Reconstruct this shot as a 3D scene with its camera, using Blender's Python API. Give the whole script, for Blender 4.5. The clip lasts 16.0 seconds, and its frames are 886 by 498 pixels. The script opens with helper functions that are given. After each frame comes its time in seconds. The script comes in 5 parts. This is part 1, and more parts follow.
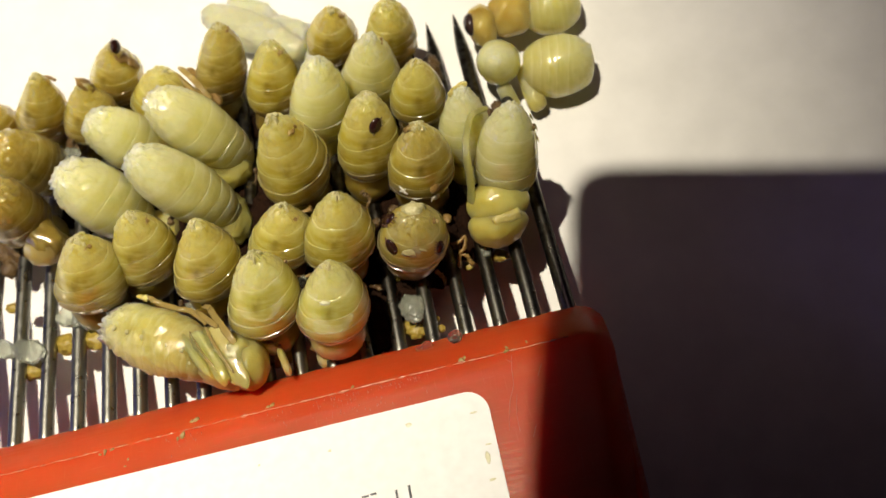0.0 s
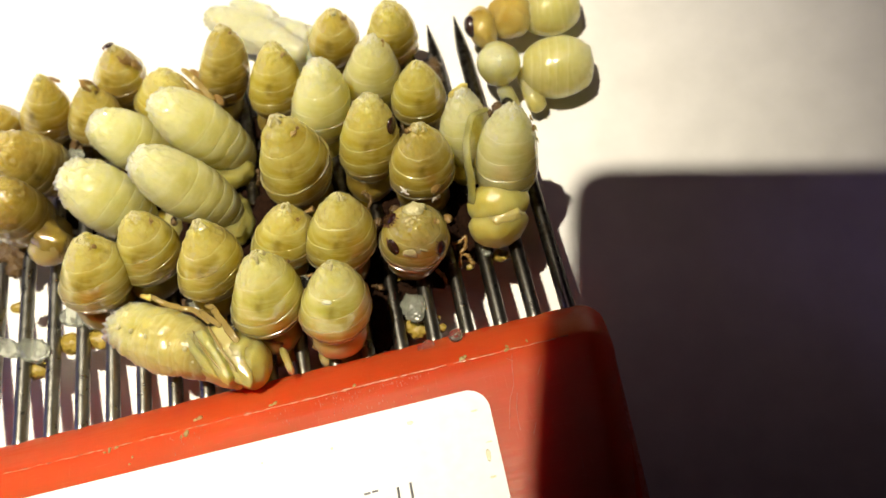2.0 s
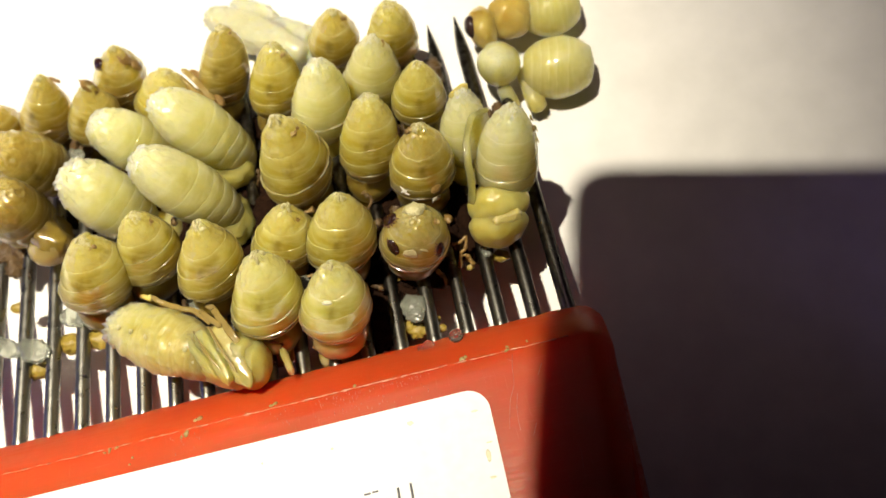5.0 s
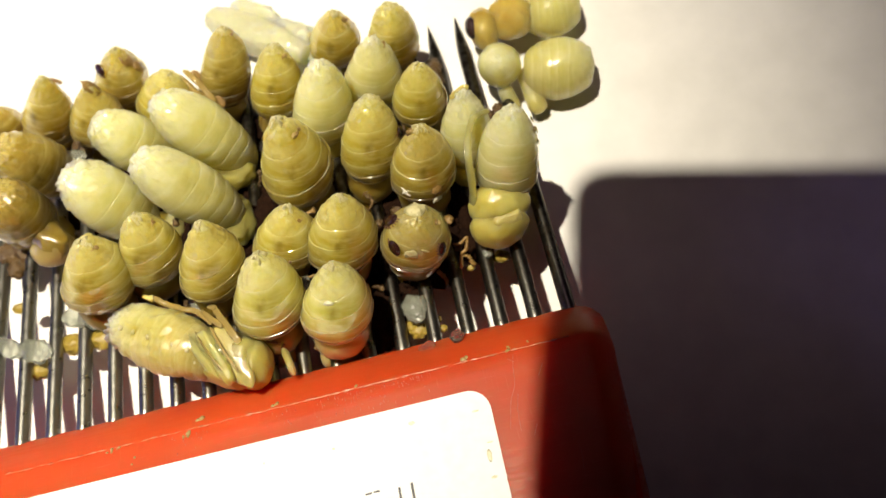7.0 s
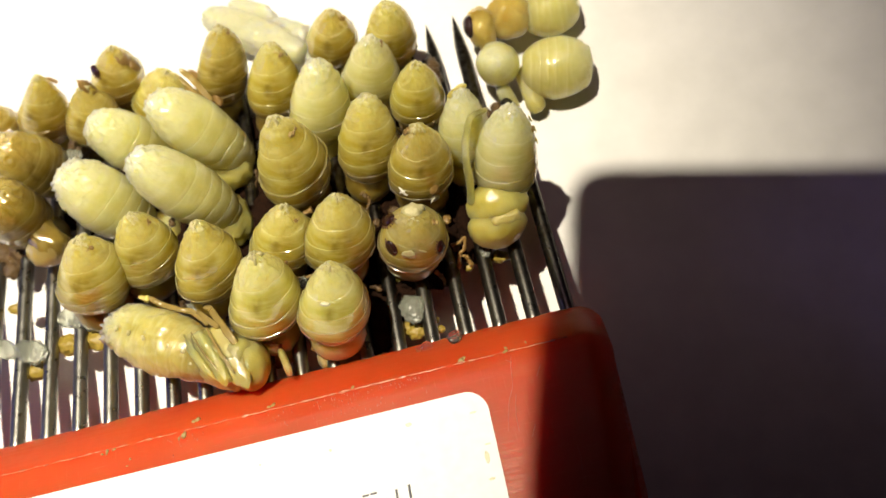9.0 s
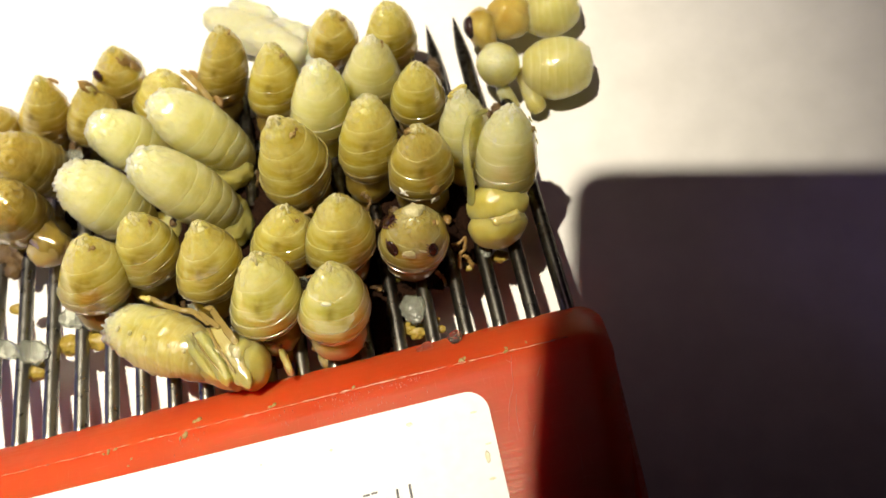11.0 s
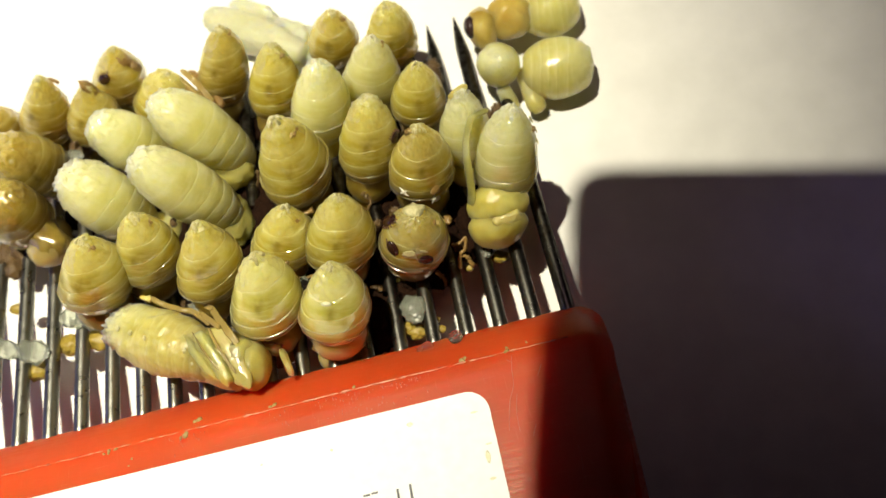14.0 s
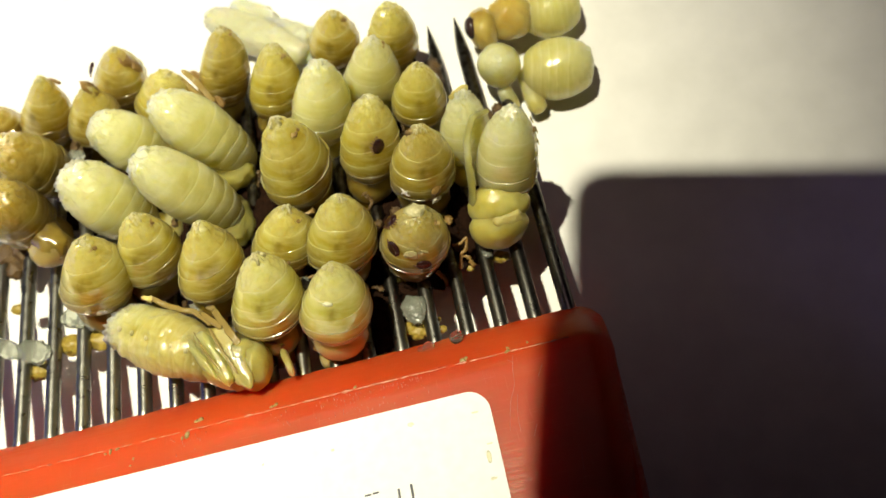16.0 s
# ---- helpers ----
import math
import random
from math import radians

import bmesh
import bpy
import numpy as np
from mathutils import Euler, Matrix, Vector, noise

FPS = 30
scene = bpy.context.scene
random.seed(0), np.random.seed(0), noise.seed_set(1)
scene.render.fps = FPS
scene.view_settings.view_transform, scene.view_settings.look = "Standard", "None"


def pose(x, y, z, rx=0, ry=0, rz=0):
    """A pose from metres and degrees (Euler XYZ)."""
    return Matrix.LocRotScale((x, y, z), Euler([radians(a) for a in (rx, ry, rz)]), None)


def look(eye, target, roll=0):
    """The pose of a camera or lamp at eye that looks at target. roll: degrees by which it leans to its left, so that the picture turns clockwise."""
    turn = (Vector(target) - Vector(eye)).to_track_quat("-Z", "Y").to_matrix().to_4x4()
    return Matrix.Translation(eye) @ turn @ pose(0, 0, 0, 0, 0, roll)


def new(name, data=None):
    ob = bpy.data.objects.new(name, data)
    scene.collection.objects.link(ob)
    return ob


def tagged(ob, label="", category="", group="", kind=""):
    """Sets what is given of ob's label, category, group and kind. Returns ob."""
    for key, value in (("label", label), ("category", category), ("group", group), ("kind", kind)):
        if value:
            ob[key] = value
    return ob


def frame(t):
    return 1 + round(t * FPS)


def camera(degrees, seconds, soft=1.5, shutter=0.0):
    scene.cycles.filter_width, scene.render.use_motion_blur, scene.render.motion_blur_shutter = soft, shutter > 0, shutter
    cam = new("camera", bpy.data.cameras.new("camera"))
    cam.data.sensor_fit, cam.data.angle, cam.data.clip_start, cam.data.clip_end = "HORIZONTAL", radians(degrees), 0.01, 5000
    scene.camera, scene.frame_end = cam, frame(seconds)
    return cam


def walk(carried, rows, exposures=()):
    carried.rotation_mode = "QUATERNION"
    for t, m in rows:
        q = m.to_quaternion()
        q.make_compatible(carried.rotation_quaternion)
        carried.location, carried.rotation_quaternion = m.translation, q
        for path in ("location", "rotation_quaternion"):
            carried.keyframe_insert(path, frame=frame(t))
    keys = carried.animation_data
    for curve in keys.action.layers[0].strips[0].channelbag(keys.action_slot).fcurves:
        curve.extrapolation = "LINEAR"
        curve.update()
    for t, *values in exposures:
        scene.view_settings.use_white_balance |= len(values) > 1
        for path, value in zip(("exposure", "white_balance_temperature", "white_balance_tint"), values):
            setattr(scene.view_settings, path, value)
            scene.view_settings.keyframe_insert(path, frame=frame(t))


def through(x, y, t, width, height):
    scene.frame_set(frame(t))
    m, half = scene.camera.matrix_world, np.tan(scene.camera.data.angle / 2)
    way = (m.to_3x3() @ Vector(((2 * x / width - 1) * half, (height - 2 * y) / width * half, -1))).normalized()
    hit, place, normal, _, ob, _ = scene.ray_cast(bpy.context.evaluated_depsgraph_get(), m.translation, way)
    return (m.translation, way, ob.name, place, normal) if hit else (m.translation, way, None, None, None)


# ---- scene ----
# All lengths below are in millimetres, turned into metres by MM.
MM = 0.001

cam = camera(58.0, 16.0, soft=1.5)
cam.data.dof.use_dof = True
cam.data.dof.focus_distance, cam.data.dof.aperture_fstop = 0.0735, 30.0
PATH = [
    (0.0, pose(0.05222, -0.01164, 0.08818, 13.367, 6.906, -13.022)),
    (0.5, pose(0.05220, -0.01181, 0.08884, 13.353, 6.909, -13.044)),
    (1.0, pose(0.05218, -0.01187, 0.08908, 13.353, 6.915, -13.036)),
    (1.5, pose(0.05217, -0.01184, 0.08905, 13.351, 6.916, -13.052)),
    (2.0, pose(0.05219, -0.01180, 0.08893, 13.348, 6.914, -13.048)),
    (2.5, pose(0.05218, -0.01183, 0.08900, 13.345, 6.920, -13.050)),
    (3.0, pose(0.05220, -0.01178, 0.08891, 13.344, 6.915, -13.050)),
    (3.5, pose(0.05221, -0.01177, 0.08883, 13.349, 6.912, -13.045)),
    (4.0, pose(0.05214, -0.01186, 0.08898, 13.352, 6.915, -13.034)),
    (6.5, pose(0.05226, -0.01160, 0.08880, 13.355, 6.920, -13.058)),
    (7.0, pose(0.05213, -0.01176, 0.08921, 13.353, 6.923, -13.055)),
    (7.5, pose(0.05225, -0.01168, 0.08890, 13.348, 6.917, -13.061)),
    (8.0, pose(0.05219, -0.01173, 0.08903, 13.343, 6.919, -13.068)),
    (8.5, pose(0.05224, -0.01170, 0.08883, 13.358, 6.908, -13.048)),
    (9.0, pose(0.05231, -0.01167, 0.08870, 13.354, 6.909, -13.052)),
    (11.5, pose(0.05228, -0.01166, 0.08889, 13.335, 6.916, -13.072)),
    (12.0, pose(0.05230, -0.01167, 0.08882, 13.348, 6.910, -13.062)),
    (12.5, pose(0.05232, -0.01168, 0.08876, 13.362, 6.907, -13.048)),
    (13.0, pose(0.05232, -0.01163, 0.08871, 13.359, 6.908, -13.047)),
    (13.5, pose(0.05228, -0.01168, 0.08885, 13.362, 6.908, -13.052)),
    (14.0, pose(0.05224, -0.01168, 0.08888, 13.355, 6.912, -13.061)),
    (14.5, pose(0.05225, -0.01164, 0.08886, 13.350, 6.917, -13.057)),
    (15.0, pose(0.05226, -0.01162, 0.08890, 13.353, 6.921, -13.070)),
    (15.5, pose(0.05218, -0.01169, 0.08910, 13.343, 6.924, -13.060)),
    (16.0, pose(0.05218, -0.01166, 0.08902, 13.346, 6.922, -13.074)),
]
walk(cam, PATH, exposures=[(0.0, -0.36, 6550, 9), (0.4, -0.03, 6600, 9), (11.5, -0.03, 6600, 10), (13.0, -0.03, 6600, 9), (14.0, -0.06, 6600, 3), (16.0, -0.10, 6650, 0)])

# ---- light: one small bright lamp above the table, added bluish fill from one side, added pinkish fill above ----
world = bpy.data.worlds.new("dim_room")
scene.world = world
world.use_nodes = True
world.node_tree.nodes["Background"].inputs["Color"].default_value = (0.60, 0.42, 0.50, 1)
world.node_tree.nodes["Background"].inputs["Strength"].default_value = 0.05

lamp_data = bpy.data.lights.new("reading_lamp_light", "SPOT")
lamp_data.energy = 8.9
lamp_data.spot_size, lamp_data.spot_blend = radians(46), 1.0
lamp_data.color = (1.0, 0.90, 0.71)
lamp_data.shadow_soft_size = 0.0028
lamp = new("reading_lamp_light", lamp_data)
lamp.matrix_basis = look((0.000, 0.074, 0.325), (-0.010, 0.040, 0.0))

# added bluish fill, no such source is seen; tints needle edges and shadows
side_fill_data = bpy.data.lights.new("side_fill_light", "AREA")
side_fill_data.shape = "RECTANGLE"
side_fill_data.size, side_fill_data.size_y = 0.50, 0.30
side_fill_data.energy = 0.75
side_fill_data.color = (0.20, 0.23, 1.0)
side_fill_light = new("side_fill_light", side_fill_data)
side_fill_light.matrix_basis = look((-0.70, 0.10, 0.28), (0.03, 0.01, 0.01))

# added pinkish fill that lifts the shadowed table; no ceiling lamp is seen
room_data = bpy.data.lights.new("room_fill_light", "AREA")
room_data.shape = "DISK"
room_data.size = 0.7
room_data.energy = 1.22
room_data.color = (1.0, 0.62, 0.73)
room_fill = new("room_fill_light", room_data)
room_fill.matrix_basis = look((0.20, 0.62, 1.68), (0.1, 0.1, 0.0))


# ---- materials ----
def material(name, rough=0.5, spec=0.5, metal=0.0):
    m = bpy.data.materials.new(name)
    m.use_nodes = True
    n = m.node_tree.nodes
    b = n["Principled BSDF"]
    b.inputs["Roughness"].default_value = rough
    b.inputs["Specular IOR Level"].default_value = spec
    b.inputs["Metallic"].default_value = metal
    return m, n, m.node_tree.links, b


def noise_node(n, links, scale, detail=3.0, coords="Object"):
    tc = n.new("ShaderNodeTexCoord")
    t = n.new("ShaderNodeTexNoise")
    t.inputs["Scale"].default_value = scale
    t.inputs["Detail"].default_value = detail
    links.new(tc.outputs[coords], t.inputs["Vector"])
    return t


def ramp(n, links, src, stops):
    r = n.new("ShaderNodeValToRGB")
    el = r.color_ramp.elements
    while len(el) < len(stops):
        el.new(0.5)
    for e, (p, c) in zip(el, stops):
        e.position, e.color = p, (*c, 1)
    links.new(src, r.inputs["Fac"])
    return r


def mixed(n, links, fac, a, b):
    m = n.new("ShaderNodeMix")
    m.data_type = "RGBA"
    for socket, v in ((m.inputs[0], fac), (m.inputs[6], a), (m.inputs[7], b)):
        if isinstance(v, (int, float)):
            socket.default_value = v
        elif isinstance(v, tuple):
            socket.default_value = (*v, 1)
        else:
            links.new(v, socket)
    return m.outputs[2]


def bump(n, links, b, height, strength, distance):
    k = n.new("ShaderNodeBump")
    k.inputs["Strength"].default_value = strength
    k.inputs["Distance"].default_value = distance
    links.new(height, k.inputs["Height"])
    links.new(k.outputs["Normal"], b.inputs["Normal"])
    return k


def two_scale(name, dark, light, coarse, fine, rough, spec=0.5, metal=0.0, relief=0.3, depth=0.0001):
    """A surface with a coarse and a fine variation of colour and a fine relief."""
    m, n, links, b = material(name, rough, spec, metal)
    a = noise_node(n, links, coarse)
    f = noise_node(n, links, fine, 5)
    c1 = ramp(n, links, a.outputs["Fac"], [(0.3, dark), (0.7, light)])
    c2 = ramp(n, links, f.outputs["Fac"], [(0.3, tuple(v * 0.8 for v in dark)), (0.7, light)])
    links.new(mixed(n, links, 0.35, c1.outputs["Color"], c2.outputs["Color"]), b.inputs["Base Color"])
    bump(n, links, b, f.outputs["Fac"], relief, depth)
    return m


def times(n, links, x, y):
    """The product of two values."""
    m = n.new("ShaderNodeMath")
    m.operation = "MULTIPLY"
    for socket, v in ((m.inputs[0], x), (m.inputs[1], y)):
        if isinstance(v, (int, float)):
            socket.default_value = v
        else:
            links.new(v, socket)
    return m.outputs[0]


def grey(*stops):
    return [(p, (v, v, v)) for p, v in stops]


def skin_material(name, deep, base, lip, tip, rough=0.42, ringed=True, film=0.75, reach=0.0120, clear=0.08, gut=0.75, wetness=1.0, milk=0.36, sheen=0.03, coat=1.0, amber=1.0):
    """Moist translucent pupa skin: mottled and finely ringed, with milky bands and a pale ragged tip."""
    # the fat body under the skin gives every tone a golden cast
    deep, base, lip, tip = (tuple(v * g for v, g in zip(c, (1.025, 0.985, 0.82))) for c in (deep, base, lip, tip))
    m, n, links, b = material(name, rough, 0.16)
    tc = n.new("ShaderNodeTexCoord")
    a = noise_node(n, links, 230, 4)
    f = noise_node(n, links, 1700, 3)
    body = ramp(n, links, a.outputs["Fac"], [(0.30, deep), (0.70, base)]).outputs["Color"]
    info = n.new("ShaderNodeObjectInfo")
    hue = n.new("ShaderNodeHueSaturation")
    val = n.new("ShaderNodeMapRange")
    val.inputs[3].default_value, val.inputs[4].default_value = 0.84, 1.10
    links.new(info.outputs["Random"], val.inputs[0])
    links.new(val.outputs[0], hue.inputs["Value"])
    links.new(body, hue.inputs["Color"])
    body = hue.outputs["Color"]
    uv = n.new("ShaderNodeUVMap")
    uv.uv_map = "along"
    sep = n.new("ShaderNodeSeparateXYZ")
    links.new(uv.outputs["UV"], sep.inputs[0])
    # fine rings that run round the body
    mp = n.new("ShaderNodeMapping")
    mp.inputs["Scale"].default_value = (0.16, 0.16, 0.8) if ringed else (0.5, 0.5, 0.5)
    links.new(tc.outputs["Object"], mp.inputs["Vector"])
    rings = n.new("ShaderNodeTexNoise")
    rings.inputs["Scale"].default_value, rings.inputs["Detail"].default_value = 2100, 3
    links.new(mp.outputs["Vector"], rings.inputs["Vector"])
    if ringed:
        # milky towards the tail; amber towards the waist, also painting in the lower flanks' shade
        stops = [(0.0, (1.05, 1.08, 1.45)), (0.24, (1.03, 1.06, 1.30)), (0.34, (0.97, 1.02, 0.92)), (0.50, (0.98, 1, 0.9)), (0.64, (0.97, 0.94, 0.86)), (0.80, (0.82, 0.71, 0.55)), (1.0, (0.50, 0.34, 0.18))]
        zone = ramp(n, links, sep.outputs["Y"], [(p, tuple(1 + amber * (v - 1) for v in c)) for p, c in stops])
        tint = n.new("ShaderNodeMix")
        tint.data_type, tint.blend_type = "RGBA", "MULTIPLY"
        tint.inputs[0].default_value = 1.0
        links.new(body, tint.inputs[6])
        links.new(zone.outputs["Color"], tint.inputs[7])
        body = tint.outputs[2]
        milky = ramp(n, links, sep.outputs["Y"], grey((0.0, 0.5 * milk), (0.10, 0.6 * milk), (0.20, milk), (0.26, milk), (0.30, 0.35 * milk), (0.5, 0.2 * milk), (0.8, 0.0)))
        cloud = ramp(n, links, noise_node(n, links, 330, 3).outputs["Fac"], grey((0.34, 0.45), (0.64, 1.0)))
        body = mixed(n, links, times(n, links, milky.outputs["Color"], cloud.outputs["Color"]), body, lip)
        streak = ramp(n, links, rings.outputs["Fac"], grey((0.46, 0.0), (0.72, 0.34)))
        body = mixed(n, links, streak.outputs["Color"], body, lip)
        # pale flecks and darker veins
        spotty = noise_node(n, links, 1250, 4)
        body = mixed(n, links, ramp(n, links, spotty.outputs["Fac"], grey((0.54, 0.0), (0.70, 0.12))).outputs["Color"], body, lip)
        body = mixed(n, links, ramp(n, links, spotty.outputs["Fac"], grey((0.30, 0.10), (0.44, 0.0))).outputs["Color"], body, tuple(0.7 * v for v in deep))
        # a soft milky band past each segment edge, here and there faded
        band = ramp(n, links, sep.outputs["X"], grey((0.0, 1.0), (0.30, 0.62), (0.95, 0.0)))
        patchy = ramp(n, links, noise_node(n, links, 210, 3).outputs["Fac"], grey((0.36, 0.12), (0.62, 1.0)))
        where = ramp(n, links, sep.outputs["Y"], grey((0.10, 0.0), (0.26, film), (0.40, 0.7 * film), (0.60, 0.65 * film), (0.90, 0.5 * film)))
        k = times(n, links, times(n, links, band.outputs["Color"], patchy.outputs["Color"]), where.outputs["Color"])
        body = mixed(n, links, k, body, lip)
        # the thin pale edge of each segment, lightened further to paint its wet glint
        edge = ramp(n, links, sep.outputs["X"], grey((0.0, 0.50), (0.08, 0.35), (0.16, 0.0)))
        below = ramp(n, links, sep.outputs["Y"], grey((0.18, 0.0), (0.27, 0.8), (0.9, 1.0)))
        torn = ramp(n, links, noise_node(n, links, 300, 3).outputs["Fac"], grey((0.40, 0.08), (0.60, 1.0)))
        k = times(n, links, times(n, links, edge.outputs["Color"], below.outputs["Color"]), torn.outputs["Color"])
        body = mixed(n, links, times(n, links, k, min(1.0, film)), body, lip)
        tipf = ramp(n, links, sep.outputs["Y"], grey((0.0, 0.9), (0.08, 0.55), (0.22, 0.0)))
        k = times(n, links, tipf.outputs["Color"], ramp(n, links, f.outputs["Fac"], grey((0.35, 0.3), (0.6, 1.0))).outputs["Color"])
        body = mixed(n, links, k, body, tip)
        # the dark gut line that shows through the back
        so = n.new("ShaderNodeSeparateXYZ")
        links.new(tc.outputs["Object"], so.inputs[0])
        ab = n.new("ShaderNodeMath")
        ab.operation = "ABSOLUTE"
        links.new(so.outputs["Y"], ab.inputs[0])
        wide = n.new("ShaderNodeMapRange")
        wide.inputs[1].default_value, wide.inputs[2].default_value = 0.0008, 0.0001
        links.new(ab.outputs[0], wide.inputs[0])
        span = ramp(n, links, sep.outputs["Y"], grey((0.22, 0.0), (0.32, gut), (0.46, 0.7 * gut), (0.60, 0.0)))
        patch = ramp(n, links, noise_node(n, links, 700, 2).outputs["Fac"], grey((0.42, 0.0), (0.60, 1.0)))
        k = times(n, links, times(n, links, wide.outputs[0], span.outputs["Color"]), patch.outputs["Color"])
        body = mixed(n, links, k, body, tuple(0.55 * v for v in deep))
    links.new(body, b.inputs["Base Color"])
    b.inputs["Subsurface Weight"].default_value = 1.0
    b.inputs["Subsurface Radius"].default_value = (1.0, 0.86, 0.42)
    b.inputs["Subsurface Scale"].default_value = reach
    b.inputs["Transmission Weight"].default_value = clear
    b.inputs["IOR"].default_value = 1.38
    b.inputs["Coat Weight"].default_value = coat
    b.inputs["Coat Roughness"].default_value = 0.09
    b.inputs["Coat IOR"].default_value = 1.9
    b.inputs["Sheen Weight"].default_value = sheen
    b.inputs["Sheen Roughness"].default_value = 0.35
    b.inputs["Sheen Tint"].default_value = (1.0, 0.97, 0.86, 1)
    # the skin's own relief, and finer wet ripples in the film over it
    wrinkle = noise_node(n, links, 560, 2)
    both = n.new("ShaderNodeMath")
    both.operation = "MULTIPLY_ADD"
    both.inputs[1].default_value = 1.6
    links.new(wrinkle.outputs["Fac"], both.inputs[0])
    links.new(rings.outputs["Fac"], both.inputs[2])
    bump(n, links, b, both.outputs[0], 0.30, 0.00010 * wetness)
    wet = n.new("ShaderNodeBump")
    wet.inputs["Distance"].default_value = 0.00028 * wetness
    wet.inputs["Strength"].default_value = 0.4
    sum2 = n.new("ShaderNodeMath")
    sum2.operation = "MULTIPLY_ADD"
    sum2.inputs[1].default_value = 0.45
    links.new(f.outputs["Fac"], sum2.inputs[0])
    links.new(wrinkle.outputs["Fac"], sum2.inputs[2])
    links.new(sum2.outputs[0], wet.inputs["Height"])
    links.new(wet.outputs["Normal"], b.inputs["Coat Normal"])
    if ringed:
        calm = 0.14 * wetness
        st = ramp(n, links, sep.outputs["Y"], grey((0.0, 0.8), (0.16, 0.6), (0.30, calm), (1.0, calm)))
        links.new(st.outputs["Color"], wet.inputs["Strength"])
    return m


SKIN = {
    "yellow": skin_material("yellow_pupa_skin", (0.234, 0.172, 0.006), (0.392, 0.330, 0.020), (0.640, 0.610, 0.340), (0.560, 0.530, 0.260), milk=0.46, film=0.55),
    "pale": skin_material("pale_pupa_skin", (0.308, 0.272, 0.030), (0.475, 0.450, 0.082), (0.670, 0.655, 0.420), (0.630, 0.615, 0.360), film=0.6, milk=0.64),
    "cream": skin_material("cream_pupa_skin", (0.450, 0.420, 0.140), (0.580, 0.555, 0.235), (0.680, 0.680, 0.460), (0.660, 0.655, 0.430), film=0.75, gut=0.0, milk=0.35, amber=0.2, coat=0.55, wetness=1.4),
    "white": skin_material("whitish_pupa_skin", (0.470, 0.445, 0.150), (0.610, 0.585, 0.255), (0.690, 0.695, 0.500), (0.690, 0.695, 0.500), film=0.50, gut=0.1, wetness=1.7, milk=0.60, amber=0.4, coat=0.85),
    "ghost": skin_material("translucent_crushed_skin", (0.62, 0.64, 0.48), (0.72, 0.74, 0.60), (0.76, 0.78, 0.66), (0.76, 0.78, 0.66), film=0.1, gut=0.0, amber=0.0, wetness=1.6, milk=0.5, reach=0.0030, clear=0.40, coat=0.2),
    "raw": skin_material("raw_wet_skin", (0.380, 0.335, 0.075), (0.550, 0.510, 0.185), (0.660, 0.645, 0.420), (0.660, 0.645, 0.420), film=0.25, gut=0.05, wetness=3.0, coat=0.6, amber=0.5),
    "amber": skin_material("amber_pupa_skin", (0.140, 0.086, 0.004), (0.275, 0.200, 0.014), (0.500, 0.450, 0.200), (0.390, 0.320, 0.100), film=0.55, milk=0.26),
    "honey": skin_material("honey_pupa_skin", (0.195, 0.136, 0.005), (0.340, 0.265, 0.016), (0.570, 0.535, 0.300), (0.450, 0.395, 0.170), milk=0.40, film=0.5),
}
THORAX = skin_material("amber_thorax_skin", (0.140, 0.092, 0.012), (0.290, 0.215, 0.048), (0.532, 0.369, 0.146), (0.532, 0.369, 0.146), 0.35, False, reach=0.0070, clear=0.10)
FLESH = skin_material("flesh_thorax_skin", (0.330, 0.240, 0.075), (0.490, 0.395, 0.175), (0.621, 0.474, 0.275), (0.621, 0.474, 0.275), 0.35, False, reach=0.0070, clear=0.10)
FUZZ = skin_material("orange_fuzzy_thorax_skin", (0.330, 0.222, 0.035), (0.500, 0.410, 0.150), (0.7, 0.6, 0.4), (0.7, 0.6, 0.4), 0.5, False, reach=0.0070, clear=0.05, wetness=2.5, sheen=0.2)
MILKY = skin_material("milky_thorax_skin", (0.450, 0.395, 0.155), (0.580, 0.525, 0.255), (0.638, 0.554, 0.290), (0.638, 0.554, 0.290), 0.35, False, reach=0.0070, clear=0.10, coat=0.2)
SOFT = skin_material("soft_dull_skin", (0.225, 0.200, 0.048), (0.330, 0.300, 0.090), (0.638, 0.554, 0.290), (0.638, 0.554, 0.290), 0.6, False, reach=0.0070, clear=0.10, coat=0.0)
LIMB = skin_material("limb_skin", (0.40, 0.350, 0.120), (0.56, 0.520, 0.25), (0.7, 0.6, 0.4), (0.7, 0.6, 0.4), 0.35, False, reach=0.0005, clear=0.0, wetness=1.6)
SKIN_PLAIN = skin_material("yellow_flank_skin", (0.420, 0.355, 0.070), (0.570, 0.515, 0.175), (0.621, 0.568, 0.367), (0.621, 0.568, 0.367), 0.35, False, reach=0.0070, clear=0.14, wetness=3.0, coat=0.4)
BROWN = two_scale("brown_torn_skin", (0.13, 0.070, 0.016), (0.32, 0.20, 0.060), 700, 3500, 0.32, 0.5, 0.0, 0.6, 0.0002)
CRUST = two_scale("brown_crust", (0.035, 0.018, 0.006), (0.16, 0.095, 0.03), 700, 3500, 0.4, 0.5, 0.0, 0.9, 0.0003)
PALE_DRY = two_scale("pale_dry_tail_skin", (0.56, 0.54, 0.32), (0.68, 0.67, 0.48), 900, 4500, 0.30, 0.6, 0.0, 0.8, 0.0002)
DRY = two_scale("dry_tail_skin", (0.44, 0.39, 0.17), (0.60, 0.555, 0.31), 900, 4500, 0.30, 0.6, 0.0, 0.8, 0.0002)


